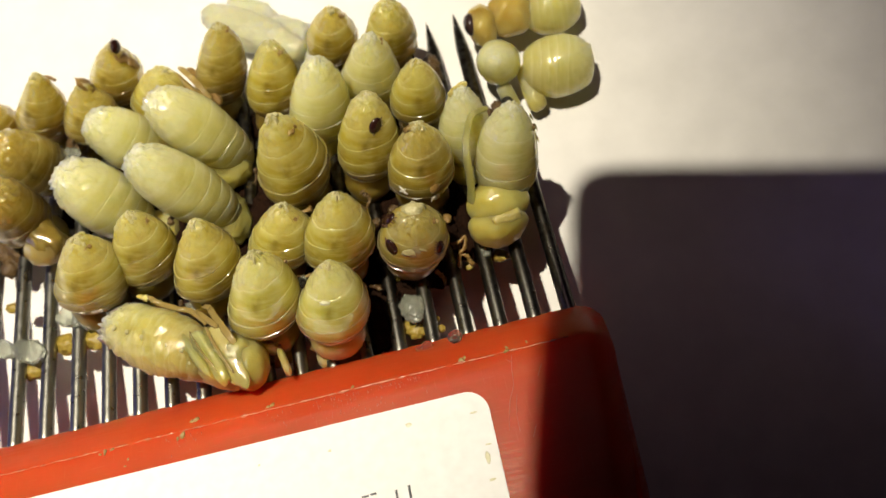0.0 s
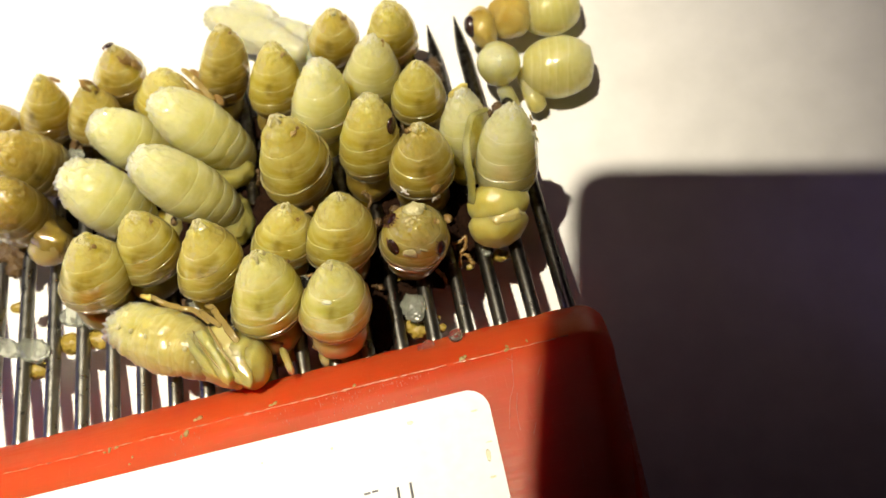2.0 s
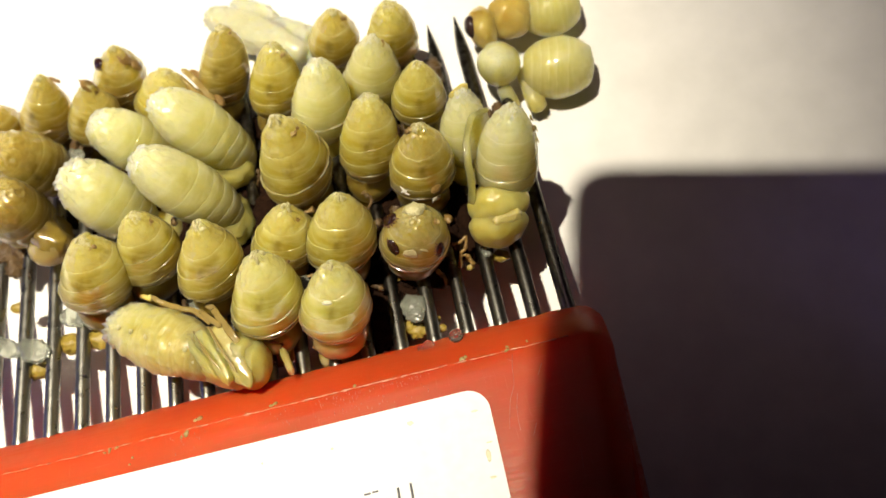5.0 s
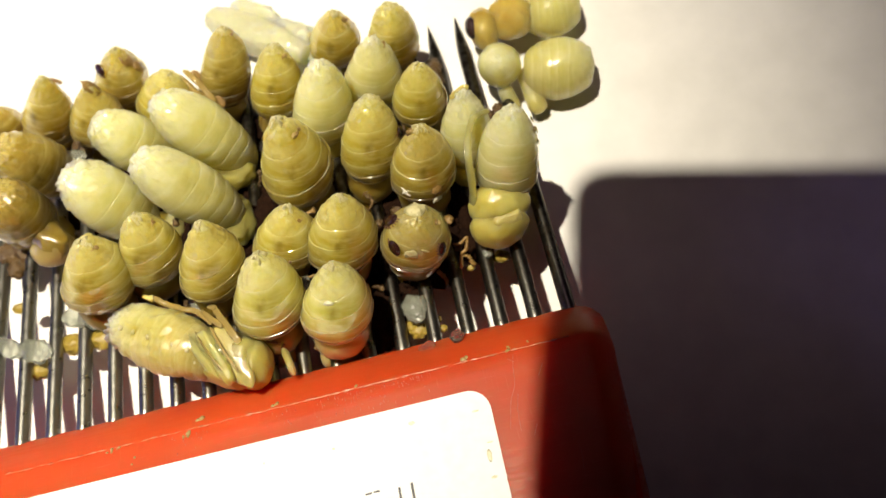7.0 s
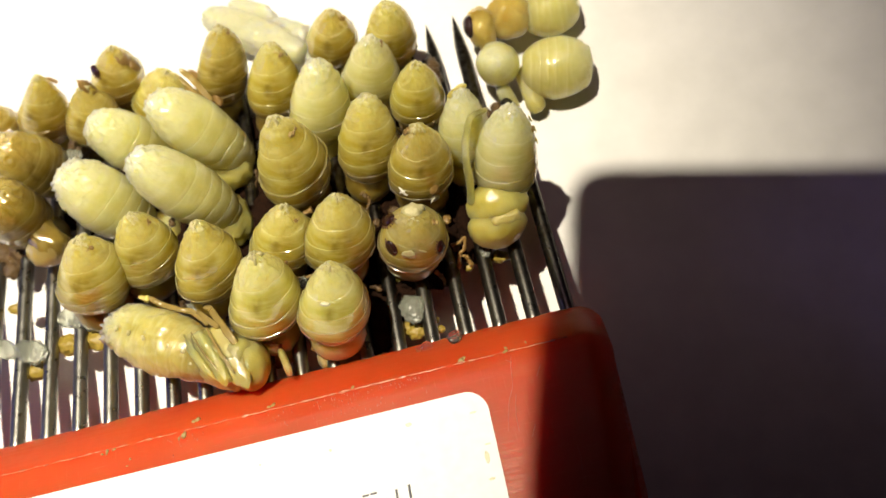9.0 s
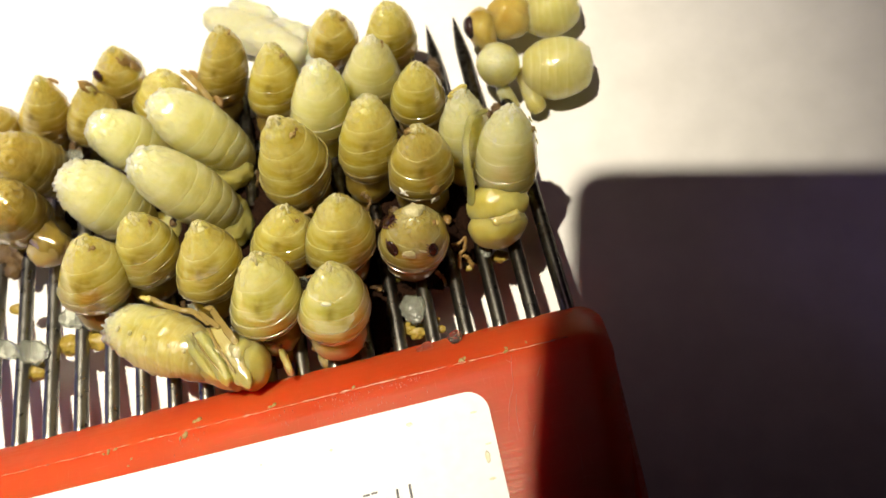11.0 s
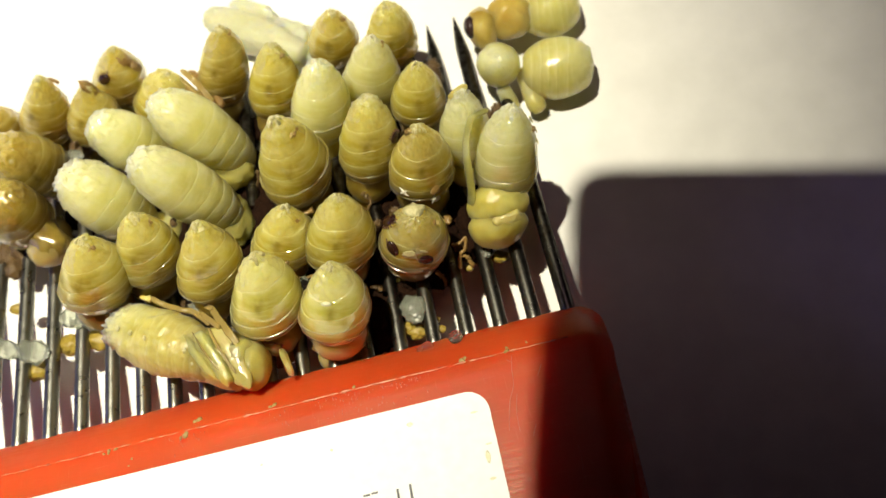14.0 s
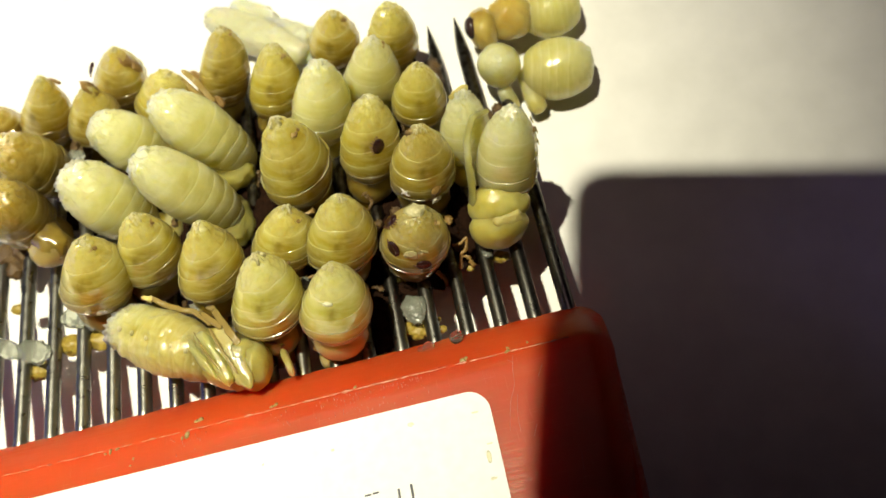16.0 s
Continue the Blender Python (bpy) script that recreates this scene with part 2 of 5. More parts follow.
def grime_shade_steel(name, grime_shade):
    """Bare dark steel with a long grain, dull smears, and dried brown dirt and painted shade where the brood lies on
    it.
    """
    m, n, links, b = material(name, 0.3, 0.5, 1.0)
    tc = n.new("ShaderNodeTexCoord")
    mp = n.new("ShaderNodeMapping")
    mp.inputs["Scale"].default_value = (1.0, 1.0, 0.04)
    links.new(tc.outputs["Object"], mp.inputs["Vector"])
    grain = n.new("ShaderNodeTexNoise")
    grain.inputs["Scale"].default_value, grain.inputs["Detail"].default_value = 2600, 4
    links.new(mp.outputs["Vector"], grain.inputs["Vector"])
    info = n.new("ShaderNodeObjectInfo")
    shift = n.new("ShaderNodeVectorMath")
    shift.operation = "ADD"
    links.new(tc.outputs["Object"], shift.inputs[0])
    links.new(info.outputs["Random"], shift.inputs[1])
    smear = n.new("ShaderNodeTexNoise")
    smear.inputs["Scale"].default_value, smear.inputs["Detail"].default_value = 900, 6
    links.new(shift.outputs[0], smear.inputs["Vector"])
    steel = ramp(n, links, grain.outputs["Fac"], [(0.3, (0.22, 0.218, 0.195)), (0.7, (0.36, 0.356, 0.32))]).outputs["Color"]
    dirt = ramp(n, links, smear.outputs["Fac"], grey((0.62, 0.0), (0.76, 0.35)))
    sep = n.new("ShaderNodeSeparateXYZ")
    links.new(tc.outputs["Object"], sep.inputs[0])
    # dried dirt plus the pile's shade, painted along the needle away from the handle
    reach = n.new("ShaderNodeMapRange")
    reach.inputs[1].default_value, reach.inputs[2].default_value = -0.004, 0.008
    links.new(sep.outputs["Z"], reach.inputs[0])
    caked_shade = times(n, links, reach.outputs[0], ramp(n, links, smear.outputs["Fac"], grey((0.36, 0.55 * grime_shade), (0.60, grime_shade))).outputs["Color"])
    steel = mixed(n, links, caked_shade, steel, (0.020, 0.013, 0.008))
    links.new(mixed(n, links, dirt.outputs["Color"], steel, (0.055, 0.042, 0.026)), b.inputs["Base Color"])
    metal = ramp(n, links, dirt.outputs["Color"], grey((0.0, 1.0), (0.8, 0.2)))
    links.new(metal.outputs["Color"], b.inputs["Metallic"])
    rr = ramp(n, links, smear.outputs["Fac"], grey((0.35, 0.27), (0.62, 0.36)))
    links.new(rr.outputs["Color"], b.inputs["Roughness"])
    speck = noise_node(n, links, 6500, 2)
    bump(n, links, b, speck.outputs["Fac"], 0.30, 0.00004)
    return m


STEEL = grime_shade_steel("bare_steel", 0.0)
GRIME_SHADE = grime_shade_steel("grime_shade_steel", 0.92)
TABLE = two_scale("white_tabletop", (0.80, 0.79, 0.77), (0.84, 0.83, 0.815), 9, 220, 0.5, 0.35, 0.0, 0.06, 0.0001)
PAPER = two_scale("label_paper", (0.86, 0.86, 0.85), (0.89, 0.89, 0.88), 60, 900, 0.55, 0.3, 0.0, 0.08, 0.00005)
STAIN = two_scale("label_stain", (0.66, 0.62, 0.38), (0.80, 0.78, 0.62), 300, 1500, 0.5)
INK = two_scale("grey_ink", (0.10, 0.10, 0.11), (0.20, 0.20, 0.21), 500, 4000, 0.6)
WAX = two_scale("yellow_wax", (0.19, 0.125, 0.014), (0.42, 0.32, 0.06), 500, 2500, 0.42, 0.5, 0.0, 0.6, 0.0002)
CRUMB = two_scale("brown_crumb", (0.24, 0.155, 0.045), (0.46, 0.35, 0.14), 600, 2500, 0.45, 0.5, 0.0, 0.6, 0.0002)
MITE = two_scale("mite_shell", (0.012, 0.004, 0.004), (0.036, 0.011, 0.008), 500, 4000, 0.16, 0.6, 0.0, 0.2, 0.00003)
MITE_LEG = two_scale("mite_leg_shell", (0.06, 0.022, 0.014), (0.12, 0.05, 0.03), 900, 4000, 0.4)
YOUNG = two_scale("young_mite_shell", (0.72, 0.68, 0.55), (0.84, 0.81, 0.70), 500, 3000, 0.35)
# near-black debris colour that also stands in for shade in the gaps
DEBRIS_SHADE = two_scale("debris_and_gap_shade", (0.005, 0.002, 0.001), (0.022, 0.009, 0.004), 350, 2200, 0.9, 0.08, 0.0, 0.8, 0.0003)
EYE = two_scale("dark_eye", (0.018, 0.010, 0.010), (0.05, 0.028, 0.026), 400, 3000, 0.15, 0.6)
WALL = two_scale("plain_wall_paint", (0.27, 0.24, 0.24), (0.33, 0.30, 0.30), 3, 60, 0.8)
PHONE_BACK = two_scale("black_glass_phone_back", (0.015, 0.015, 0.018), (0.025, 0.025, 0.03), 40, 400, 0.2)


def red_plastic():
    m, n, links, b = material("red_plastic", 0.40, 0.20)
    a = noise_node(n, links, 120, 4)
    f = noise_node(n, links, 1400, 5)
    tc = n.new("ShaderNodeTexCoord")
    mp = n.new("ShaderNodeMapping")
    mp.inputs["Scale"].default_value = (1.0, 14.0, 3.0)
    mp.inputs["Rotation"].default_value = (0, 0, 0.12)
    links.new(tc.outputs["Object"], mp.inputs["Vector"])
    scratch = n.new("ShaderNodeTexNoise")
    scratch.inputs["Scale"].default_value, scratch.inputs["Detail"].default_value = 260, 4
    links.new(mp.outputs["Vector"], scratch.inputs["Vector"])
    col = ramp(n, links, a.outputs["Fac"], [(0.3, (0.45, 0.050, 0.010)), (0.7, (0.55, 0.069, 0.015))]).outputs["Color"]
    sf = ramp(n, links, scratch.outputs["Fac"], [(0.62, (0, 0, 0)), (0.78, (0.16, 0.16, 0.16))])
    col = mixed(n, links, sf.outputs["Color"], col, (0.62, 0.18, 0.10))
    fine = []
    for scale in ((16.0, 240.0, 60.0), (200.0, 16.0, 60.0)):
        mp2 = n.new("ShaderNodeMapping")
        mp2.inputs["Scale"].default_value = scale
        mp2.inputs["Rotation"].default_value = (0, 0, 0.05)
        links.new(tc.outputs["Object"], mp2.inputs["Vector"])
        s2 = n.new("ShaderNodeTexNoise")
        s2.inputs["Scale"].default_value, s2.inputs["Detail"].default_value = 34, 3
        links.new(mp2.outputs["Vector"], s2.inputs["Vector"])
        fine.append(ramp(n, links, s2.outputs["Fac"], [(0.62, (0, 0, 0)), (0.76, (0.12, 0.12, 0.12))]))
    for s2 in fine:
        col = mixed(n, links, s2.outputs["Color"], col, (0.70, 0.24, 0.14))
    links.new(col, b.inputs["Base Color"])
    rr = ramp(n, links, scratch.outputs["Fac"], [(0.35, (0.30,) * 3), (0.75, (0.52,) * 3)])
    links.new(rr.outputs["Color"], b.inputs["Roughness"])
    height = n.new("ShaderNodeMath")
    height.operation = "MULTIPLY_ADD"
    height.inputs[1].default_value = 0.22
    links.new(scratch.outputs["Fac"], height.inputs[0])
    links.new(f.outputs["Fac"], height.inputs[2])
    bump(n, links, b, height.outputs[0], 0.14, 0.00010)
    b.inputs["Subsurface Weight"].default_value = 0.65
    b.inputs["Subsurface Radius"].default_value = (1.0, 0.05, 0.02)
    b.inputs["Subsurface Scale"].default_value = 0.011
    return m


RED = red_plastic()

# rubbed red edge; its lighter mottles paint the lamp's glints on the ridge
WORN_GLINT = two_scale("worn_glint_edge", (0.34, 0.05, 0.02), (0.66, 0.30, 0.20), 700, 3500, 0.22, 0.6, 0.0, 0.6, 0.0001)


# pale colour for scratches and for the lamp glare painted below the ridge
SCUFF_GLARE = two_scale("scuff_glare_plastic", (0.48, 0.08, 0.05), (0.62, 0.24, 0.17), 700, 3500, 0.25, 0.6, 0.0, 0.6, 0.0001)


def clear_material(name, tint, rough, through=0.7, relief=0.3):
    m, n, links, b = material(name, rough)
    b.inputs["Base Color"].default_value = (*tint, 1)
    b.inputs["Transmission Weight"].default_value = through
    b.inputs["IOR"].default_value = 1.35
    f = noise_node(n, links, 1500, 4)
    bump(n, links, b, f.outputs["Fac"], relief, 0.0001)
    return m


SHED = clear_material("shed_skin", (0.70, 0.74, 0.62), 0.24, 0.85, 0.35)
HONEYED = clear_material("amber_leg_skin", (0.46, 0.34, 0.11), 0.20, 0.55, 0.35)
FLUID = clear_material("clear_fluid", (0.98, 0.95, 0.88), 0.0, 0.97, 0.02)


# ---- mesh helpers ----
def thing(name, m, label, category, group="", kind=""):
    ob = new(name)
    ob.empty_display_size = 0.002
    ob.matrix_basis = m
    return tagged(ob, label, category, group, kind)


def part(name, bm, mat, parent, label=""):
    """Link a bmesh as one mesh object under its parent."""
    me = bpy.data.meshes.new(name)
    bm.to_mesh(me)
    bm.free()
    me.shade_smooth()
    if mat:
        me.materials.append(mat)
    ob = new(name, me)
    ob.parent = parent
    return tagged(ob, label)


def solid(name, bm, mat, label, category="", group="", kind="", m=None):
    """Link a bmesh as a top-level thing of one mesh."""
    ob = part(name, bm, mat, None, label)
    if m is not None:
        ob.matrix_basis = m
    return tagged(ob, "", category, group, kind)


def box(x0, y0, z0, x1, y1, z1, bevel=0.0):
    bm = bmesh.new()
    bmesh.ops.create_cube(bm, size=1)
    for v in bm.verts:
        v.co = Vector((x0 + (v.co.x + .5) * (x1 - x0), y0 + (v.co.y + .5) * (y1 - y0), z0 + (v.co.z + .5) * (z1 - z0)))
    if bevel:
        bmesh.ops.bevel(bm, geom=list(bm.edges), offset=bevel, segments=3, affect="EDGES", profile=0.5)
    return bm


def lathe(rings, around=28, shape=None):
    """Closed surface round z through rings of (z, radius); shape(co, j, i) may move each point."""
    bm = bmesh.new()
    loops = []
    for j, (z, r) in enumerate(rings):
        loop = []
        for i in range(around):
            a = 2 * math.pi * i / around
            co = Vector((r * math.cos(a), r * math.sin(a), z))
            loop.append(bm.verts.new(shape(co, j, i) if shape else co))
        loops.append(loop)
    for j in range(len(loops) - 1):
        for i in range(around):
            k = (i + 1) % around
            bm.faces.new((loops[j][i], loops[j + 1][i], loops[j + 1][k], loops[j][k]))
    bm.faces.new(loops[0])
    bm.faces.new(list(reversed(loops[-1])))
    bmesh.ops.recalc_face_normals(bm, faces=list(bm.faces))
    return bm


def tube(points, radii, around=8):
    """A tapered tube along points, in mm, closed at both ends."""
    bm = bmesh.new()
    pts = [Vector(p) * MM for p in points]
    loops = []
    for j, p in enumerate(pts):
        d = (pts[min(j + 1, len(pts) - 1)] - pts[max(j - 1, 0)]).normalized()
        u = d.orthogonal().normalized() if j == 0 else (u - d * u.dot(d)).normalized()
        w = d.cross(u)
        loops.append([bm.verts.new(p + (u * math.cos(2 * math.pi * i / around) + w * math.sin(2 * math.pi * i / around)) * radii[j] * MM) for i in range(around)])
    for j in range(len(loops) - 1):
        for i in range(around):
            k = (i + 1) % around
            bm.faces.new((loops[j][i], loops[j][k], loops[j + 1][k], loops[j + 1][i]))
    bm.faces.new(list(reversed(loops[0])))
    bm.faces.new(loops[-1])
    return bm


def blob(rx, ry, rz, rough=0.0, seed=0, freq=1.0, subdiv=3, centre=(0, 0, 0)):
    """An uneven rounded lump, radii in mm."""
    bm = bmesh.new()
    bmesh.ops.create_icosphere(bm, subdivisions=subdiv, radius=1)
    off = Vector((seed * 7.3, seed * 3.1, seed * 1.7))
    for v in bm.verts:
        p = v.co.copy()
        k = 1 + rough * (noise.noise(p * 1.3 * freq + off) + 0.6 * noise.noise(p * 3.1 * freq + off))
        v.co = (Vector((p.x * rx, p.y * ry, p.z * rz)) * k + Vector(centre)) * MM
    return bm


def smooth(points, n=6):
    """More points along a polyline, rounded off."""
    pts = [Vector(p) for p in points]
    out = []
    for i in range(len(pts) - 1):
        a, b, c, d = pts[max(i - 1, 0)], pts[i], pts[i + 1], pts[min(i + 2, len(pts) - 1)]
        for k in range(n):
            t = k / n
            out.append(0.5 * ((2 * b) + (c - a) * t + (2 * a - 5 * b + 4 * c - d) * t * t + (3 * b - a - 3 * c + d) * t ** 3))
    return out + [pts[-1]]


def frame_on(origin, axis, face):
    """A pose at origin with z along axis and x turned towards face."""
    z = Vector(axis).normalized()
    x = Vector(face)
    x = (x - z * x.dot(z)).normalized()
    y = z.cross(x)
    m = Matrix((x, y, z)).transposed().to_4x4()
    m.translation = Vector(origin) * MM
    return m


# ---- the room, closed around the table ----
solid("floor", box(-1.6, -1.6, -0.80, 1.7, 1.7, -0.75), WALL, "plain floor below the table", kind="structure")
solid("ceiling", box(-1.6, -1.6, 1.75, 1.7, 1.7, 1.80), WALL, "plain painted ceiling", kind="structure")
solid("wall_north", box(-1.65, 1.7, -0.80, 1.75, 1.75, 1.80), WALL, "plain painted wall", kind="structure")
solid("wall_south", box(-1.65, -1.65, -0.80, 1.75, -1.6, 1.80), WALL, "plain painted wall", kind="structure")
solid("wall_east", box(1.7, -1.6, -0.80, 1.75, 1.7, 1.80), WALL, "plain painted wall", kind="structure")
solid("wall_west", box(-1.65, -1.6, -0.80, -1.6, 1.7, 1.80), WALL, "plain painted wall", kind="structure")

table = thing("table", pose(0, 0, 0), "smooth white table under the uncapping fork", "table")
part("tabletop", box(-0.55, -0.40, -0.025, 0.65, 0.45, 0.001, 0.003), TABLE, table)
for lx in (-0.50, 0.60):
    for ly in (-0.35, 0.40):
        part("table_leg", box(lx - 0.025, ly - 0.025, -0.75, lx + 0.025, ly + 0.025, -0.025, 0.002), TABLE, table)


# ---- the phone that films, seen only by its shadow ----
def rounded_plate(x0, y0, x1, y1, r, z0, z1, steps=10):
    """A flat plate with rounded corners, in mm."""
    bm = bmesh.new()
    ring = []
    for cx, cy, a0 in ((x1 - r, y1 - r, 0), (x0 + r, y1 - r, 90), (x0 + r, y0 + r, 180), (x1 - r, y0 + r, 270)):
        for k in range(steps + 1):
            a = radians(a0 + 90 * k / steps)
            ring.append((cx + r * math.cos(a), cy + r * math.sin(a)))
    low = [bm.verts.new((x * MM, y * MM, z0 * MM)) for x, y in ring]
    top = [bm.verts.new((x * MM, y * MM, z1 * MM)) for x, y in ring]
    bm.faces.new(list(reversed(low)))
    bm.faces.new(top)
    for i in range(len(ring)):
        k = (i + 1) % len(ring)
        bm.faces.new((low[i], low[k], top[k], top[i]))
    return bm


phone = thing("smartphone", pose(0.05231, -0.01167, 0.08870, 13.354, 6.909, -13.052),
              "black smartphone held flat above the fork", "smartphone")
plate = rounded_plate(-21.5, -29, 132, 45.6, 3.2, 4.5, 12.5)
for v in plate.verts:
    v.co.x, v.co.y = v.co.x - 0.045 * (v.co.y - 0.031), v.co.y - 0.05 * (v.co.x + 0.017)
part("phone_body", plate, PHONE_BACK, phone)


# ---- the uncapping fork ----
# its own space: x along the row of needles, y towards their points, z up from their plane
FORK = pose(0, 0, 0.010, -13.0, 0, 0)
PITCH = 3.4

fork = thing("uncapping_fork", FORK, "red plastic uncapping fork with steel needles, resting on the table", "fork")


def handle_mesh():
    """The grip: a slanted front, a ridge, a flat top, a rounded end and an underside flat on the table."""
    bm = bmesh.new()
    prof = [(0.02, -2.6), (0.06, -1.2), (-0.12, 0.0), (-0.55, 0.85), (-1.2, 1.55), (-2.4, 2.75), (-3.9, 3.8), (-4.35, 4.08),
            (-4.75, 4.2), (-6, 4.22), (-14, 4.24), (-26, 4.2), (-40, 3.2), (-58, -1.0), (-78, -8.0), (-95, -17.0), (-99, -19.5)]
    under = [(y, (-8.99 + y * math.sin(radians(13.0))) / math.cos(radians(13.0))) for y in (-97, -78, -58, -40, -26, -14, -6, -2, 0.2)]
    xs = [-18, -17.6, -17, -16] + [-14 + 4 * k for k in range(18)] + [55.4, 56.2, 57.0, 57.7, 58.4, 59.0, 59.5, 59.85, 60.0]
    loops = []
    for x in xs:
        e = max(0.0, (x - 57.6) / 2.4) if x > 0 else max(0.0, (-14.0 - x) / 4.0)
        drop = 2.6 * e ** 2.2
        back = 0.9 * (1 - math.sqrt(max(0.0, 1 - min(1, e) ** 4)))
        loop = []
        for y, z in prof:
            w = min(1.0, max(0.0, (z + 2.6) / 6.8)) if y > -30 else 1.0
            wob = 0.02 * noise.noise(Vector((x * 0.21, y * 0.8, z)))
            loop.append(bm.verts.new(Vector((x + flare(x, y), y - back * (1 if y > -5 else 0.2) + wob, z - drop * w + wob)) * MM))
        for y, z in under:
            loop.append(bm.verts.new(Vector((x + flare(x, y), min(y, -0.1 - back), z)) * MM))
        loops.append(loop)
    n = len(loops[0])
    for j in range(len(loops) - 1):
        for i in range(n):
            k = (i + 1) % n
            bm.faces.new((loops[j][i], loops[j][k], loops[j + 1][k], loops[j + 1][i]))
    bm.faces.new(loops[0])
    bm.faces.new(list(reversed(loops[-1])))
    bmesh.ops.recalc_face_normals(bm, faces=list(bm.faces))
    return bm


def flare(x, y):
    """The end of the grip bulges a little behind its corner and then draws in."""
    k = max(0.0, (x - 48.0) / 12.0)
    out = 0.75 * min(1.0, max(0.0, (0.3 - y) / 1.5)) - 2.2 * min(1.6, (max(0.0, -y - 4.0) / 16.0) ** 1.7)
    return k * out


handle = part("handle", handle_mesh(), RED, fork, "worn red plastic handle")


def seam_mesh():
    """The thin uneven moulding lip along the ridge of the handle."""
    pts, rad = [], []
    for k in range(150):
        x = -14 + k * 0.475
        pts.append((x, -4.45 + 0.10 * noise.noise(Vector((x * 0.9, 0, 4))), 4.10 + 0.04 * noise.noise(Vector((x * 1.7, 3, 0)))))
        # wider in the middle, where the painted glints are strongest
        worn = math.exp(-((x - 38.0) / 7.0) ** 2)
        rad.append(max(0.012, 0.05 + 0.05 * worn + 0.22 * noise.noise(Vector((x * 2.3, 7, 1)))))
    return tube(pts, rad, 6)


part("moulding_seam", seam_mesh(), WORN_GLINT, handle, "rough moulding lip")


def glare_scuff_mesh():
    """Short scuff marks that run down from the ridge, coloured bright for the lamp's glare, thickest in the middle of
    the handle.
    """
    rnd = random.Random(31)
    bm = bmesh.new()
    for k in range(130):
        x = min(45.0, max(-8.0, rnd.choice((30.0, 34.5, 35.5, 38.5, 40.5, 42.0, 36.5, 20.0)) + rnd.gauss(0, 1.1)))
        y0 = -4.75 - rnd.random() ** 2.5 * 1.9
        w, h = rnd.uniform(0.015, 0.045), rnd.uniform(0.05, 0.30)
        lean = rnd.uniform(-0.10, 0.04)
        quad = [(x - w, y0), (x + w, y0), (x + w + lean * h, y0 - h), (x - w + lean * h, y0 - h)]
        low = [bm.verts.new(Vector((u, v, 4.19)) * MM) for u, v in quad]
        top = [bm.verts.new(Vector((u, v, 4.245)) * MM) for u, v in quad]
        bm.faces.new(list(reversed(top)))
        for i in range(4):
            j = (i + 1) % 4
            bm.faces.new((low[i], low[j], top[j], top[i]))
    bmesh.ops.recalc_face_normals(bm, faces=list(bm.faces))
    return bm


tagged(part("scuffs", glare_scuff_mesh(), SCUFF_GLARE, handle, "fine scuff marks with lamp glare painted in"), kind="stuff")
for pts in ([(51.4, -4.9), (51.1, -6.2), (50.9, -7.7), (50.2, -9.2), (49.6, -11.6)], [(51.0, -8.6), (50.6, -10.2), (50.5, -11.9)], [(52.0, -11.6), (51.5, -12.6)],
            [(55.0, -13.8), (55.1, -14.9), (54.9, -16.3)], [(53.2, -18.6), (53.4, -19.8)], [(50.8, -5.2), (51.3, -5.6)], [(53.8, -6.4), (53.2, -7.4)]):
    part("scratch", tube(smooth([(x, y, 4.21) for x, y in pts]), [0.035] * (6 * (len(pts) - 1) + 1), 6), SCUFF_GLARE, handle, "hairline scratch")


def needle_mesh(length, seed):
    n = Vector((seed * 3.7, 0, 0))
    rings = [(-3.0, 0.86), (0.0, 0.86), (8, 0.87), (18, 0.87), (28, 0.86), (length - 6, 0.85), (length - 4.6, 0.76), (length - 2.4, 0.46), (length - 0.8, 0.16), (length, 0.03)]
    bm = lathe([(z * MM, 0.86 * r * MM) for z, r in rings], 18)
    return bm


for i in range(-4, 18):
    nd = part("needle", needle_mesh(40.2 + 0.5 * math.sin(i * 2.1), i), GRIME_SHADE if i >= 5 else STEEL, fork, "round steel needle with a sharp point")
    nd.matrix_basis = pose(i * PITCH * MM, 0, 0, -90, 0, 0)

# the white sticker on the top of the handle
sticker = part("sticker", rounded_plate(-9, -34, 48.35, -7.3, 2.05, 4.16, 4.34), PAPER, handle, "white paper label with a rounded corner")
sticker.data.shade_flat()
for x0, y0, x1, y1 in ((38.85, -17.2, 39.05, -14.3), (40.0, -17.2, 40.22, -14.15), (35.9, -14.32, 36.5, -14.16), (36.65, -14.28, 37.2, -14.12),
                       (33.6, -14.5, 34.6, -14.34), (37.75, -15.3, 38.35, -15.12), (36.9, -16.6, 37.05, -14.9), (35.0, -16.6, 35.15, -14.9)):
    part("printed_bar", box(x0 * MM, y0 * MM, 4.338 * MM, x1 * MM, y1 * MM, 4.352 * MM), INK, sticker, "worn grey printed stroke")
for x, y, rx, ry in ((47.3, -13.4, 0.22, 0.5), (47.3, -15.3, 0.32, 0.10), (46.9, -9.3, 0.35, 0.09), (47.6, -12.3, 0.3, 0.08), (33.6, -9.6, 0.15, 0.12), (27.0, -9.4, 0.12, 0.1), (41.0, -9.0, 0.3, 0.2)):
    part("stain", blob(rx, ry, 0.006, 0.3, x, 1.5, 2, (x, y, 4.341)), STAIN, sticker, "yellowish stain")


# ---- bee pupae ----
BANDS = {"pointed": (0.0, 0.27, 0.46, 0.62, 0.76, 0.88, 1.0), "rounded": (0.0, 0.27, 0.46, 0.62, 0.76, 0.88, 1.0), "blunt": (0.0, 0.34, 0.50, 0.62, 0.74, 0.87, 1.0), "teardrop": (0.0, 0.40, 0.54, 0.66, 0.77, 0.88, 1.0)}
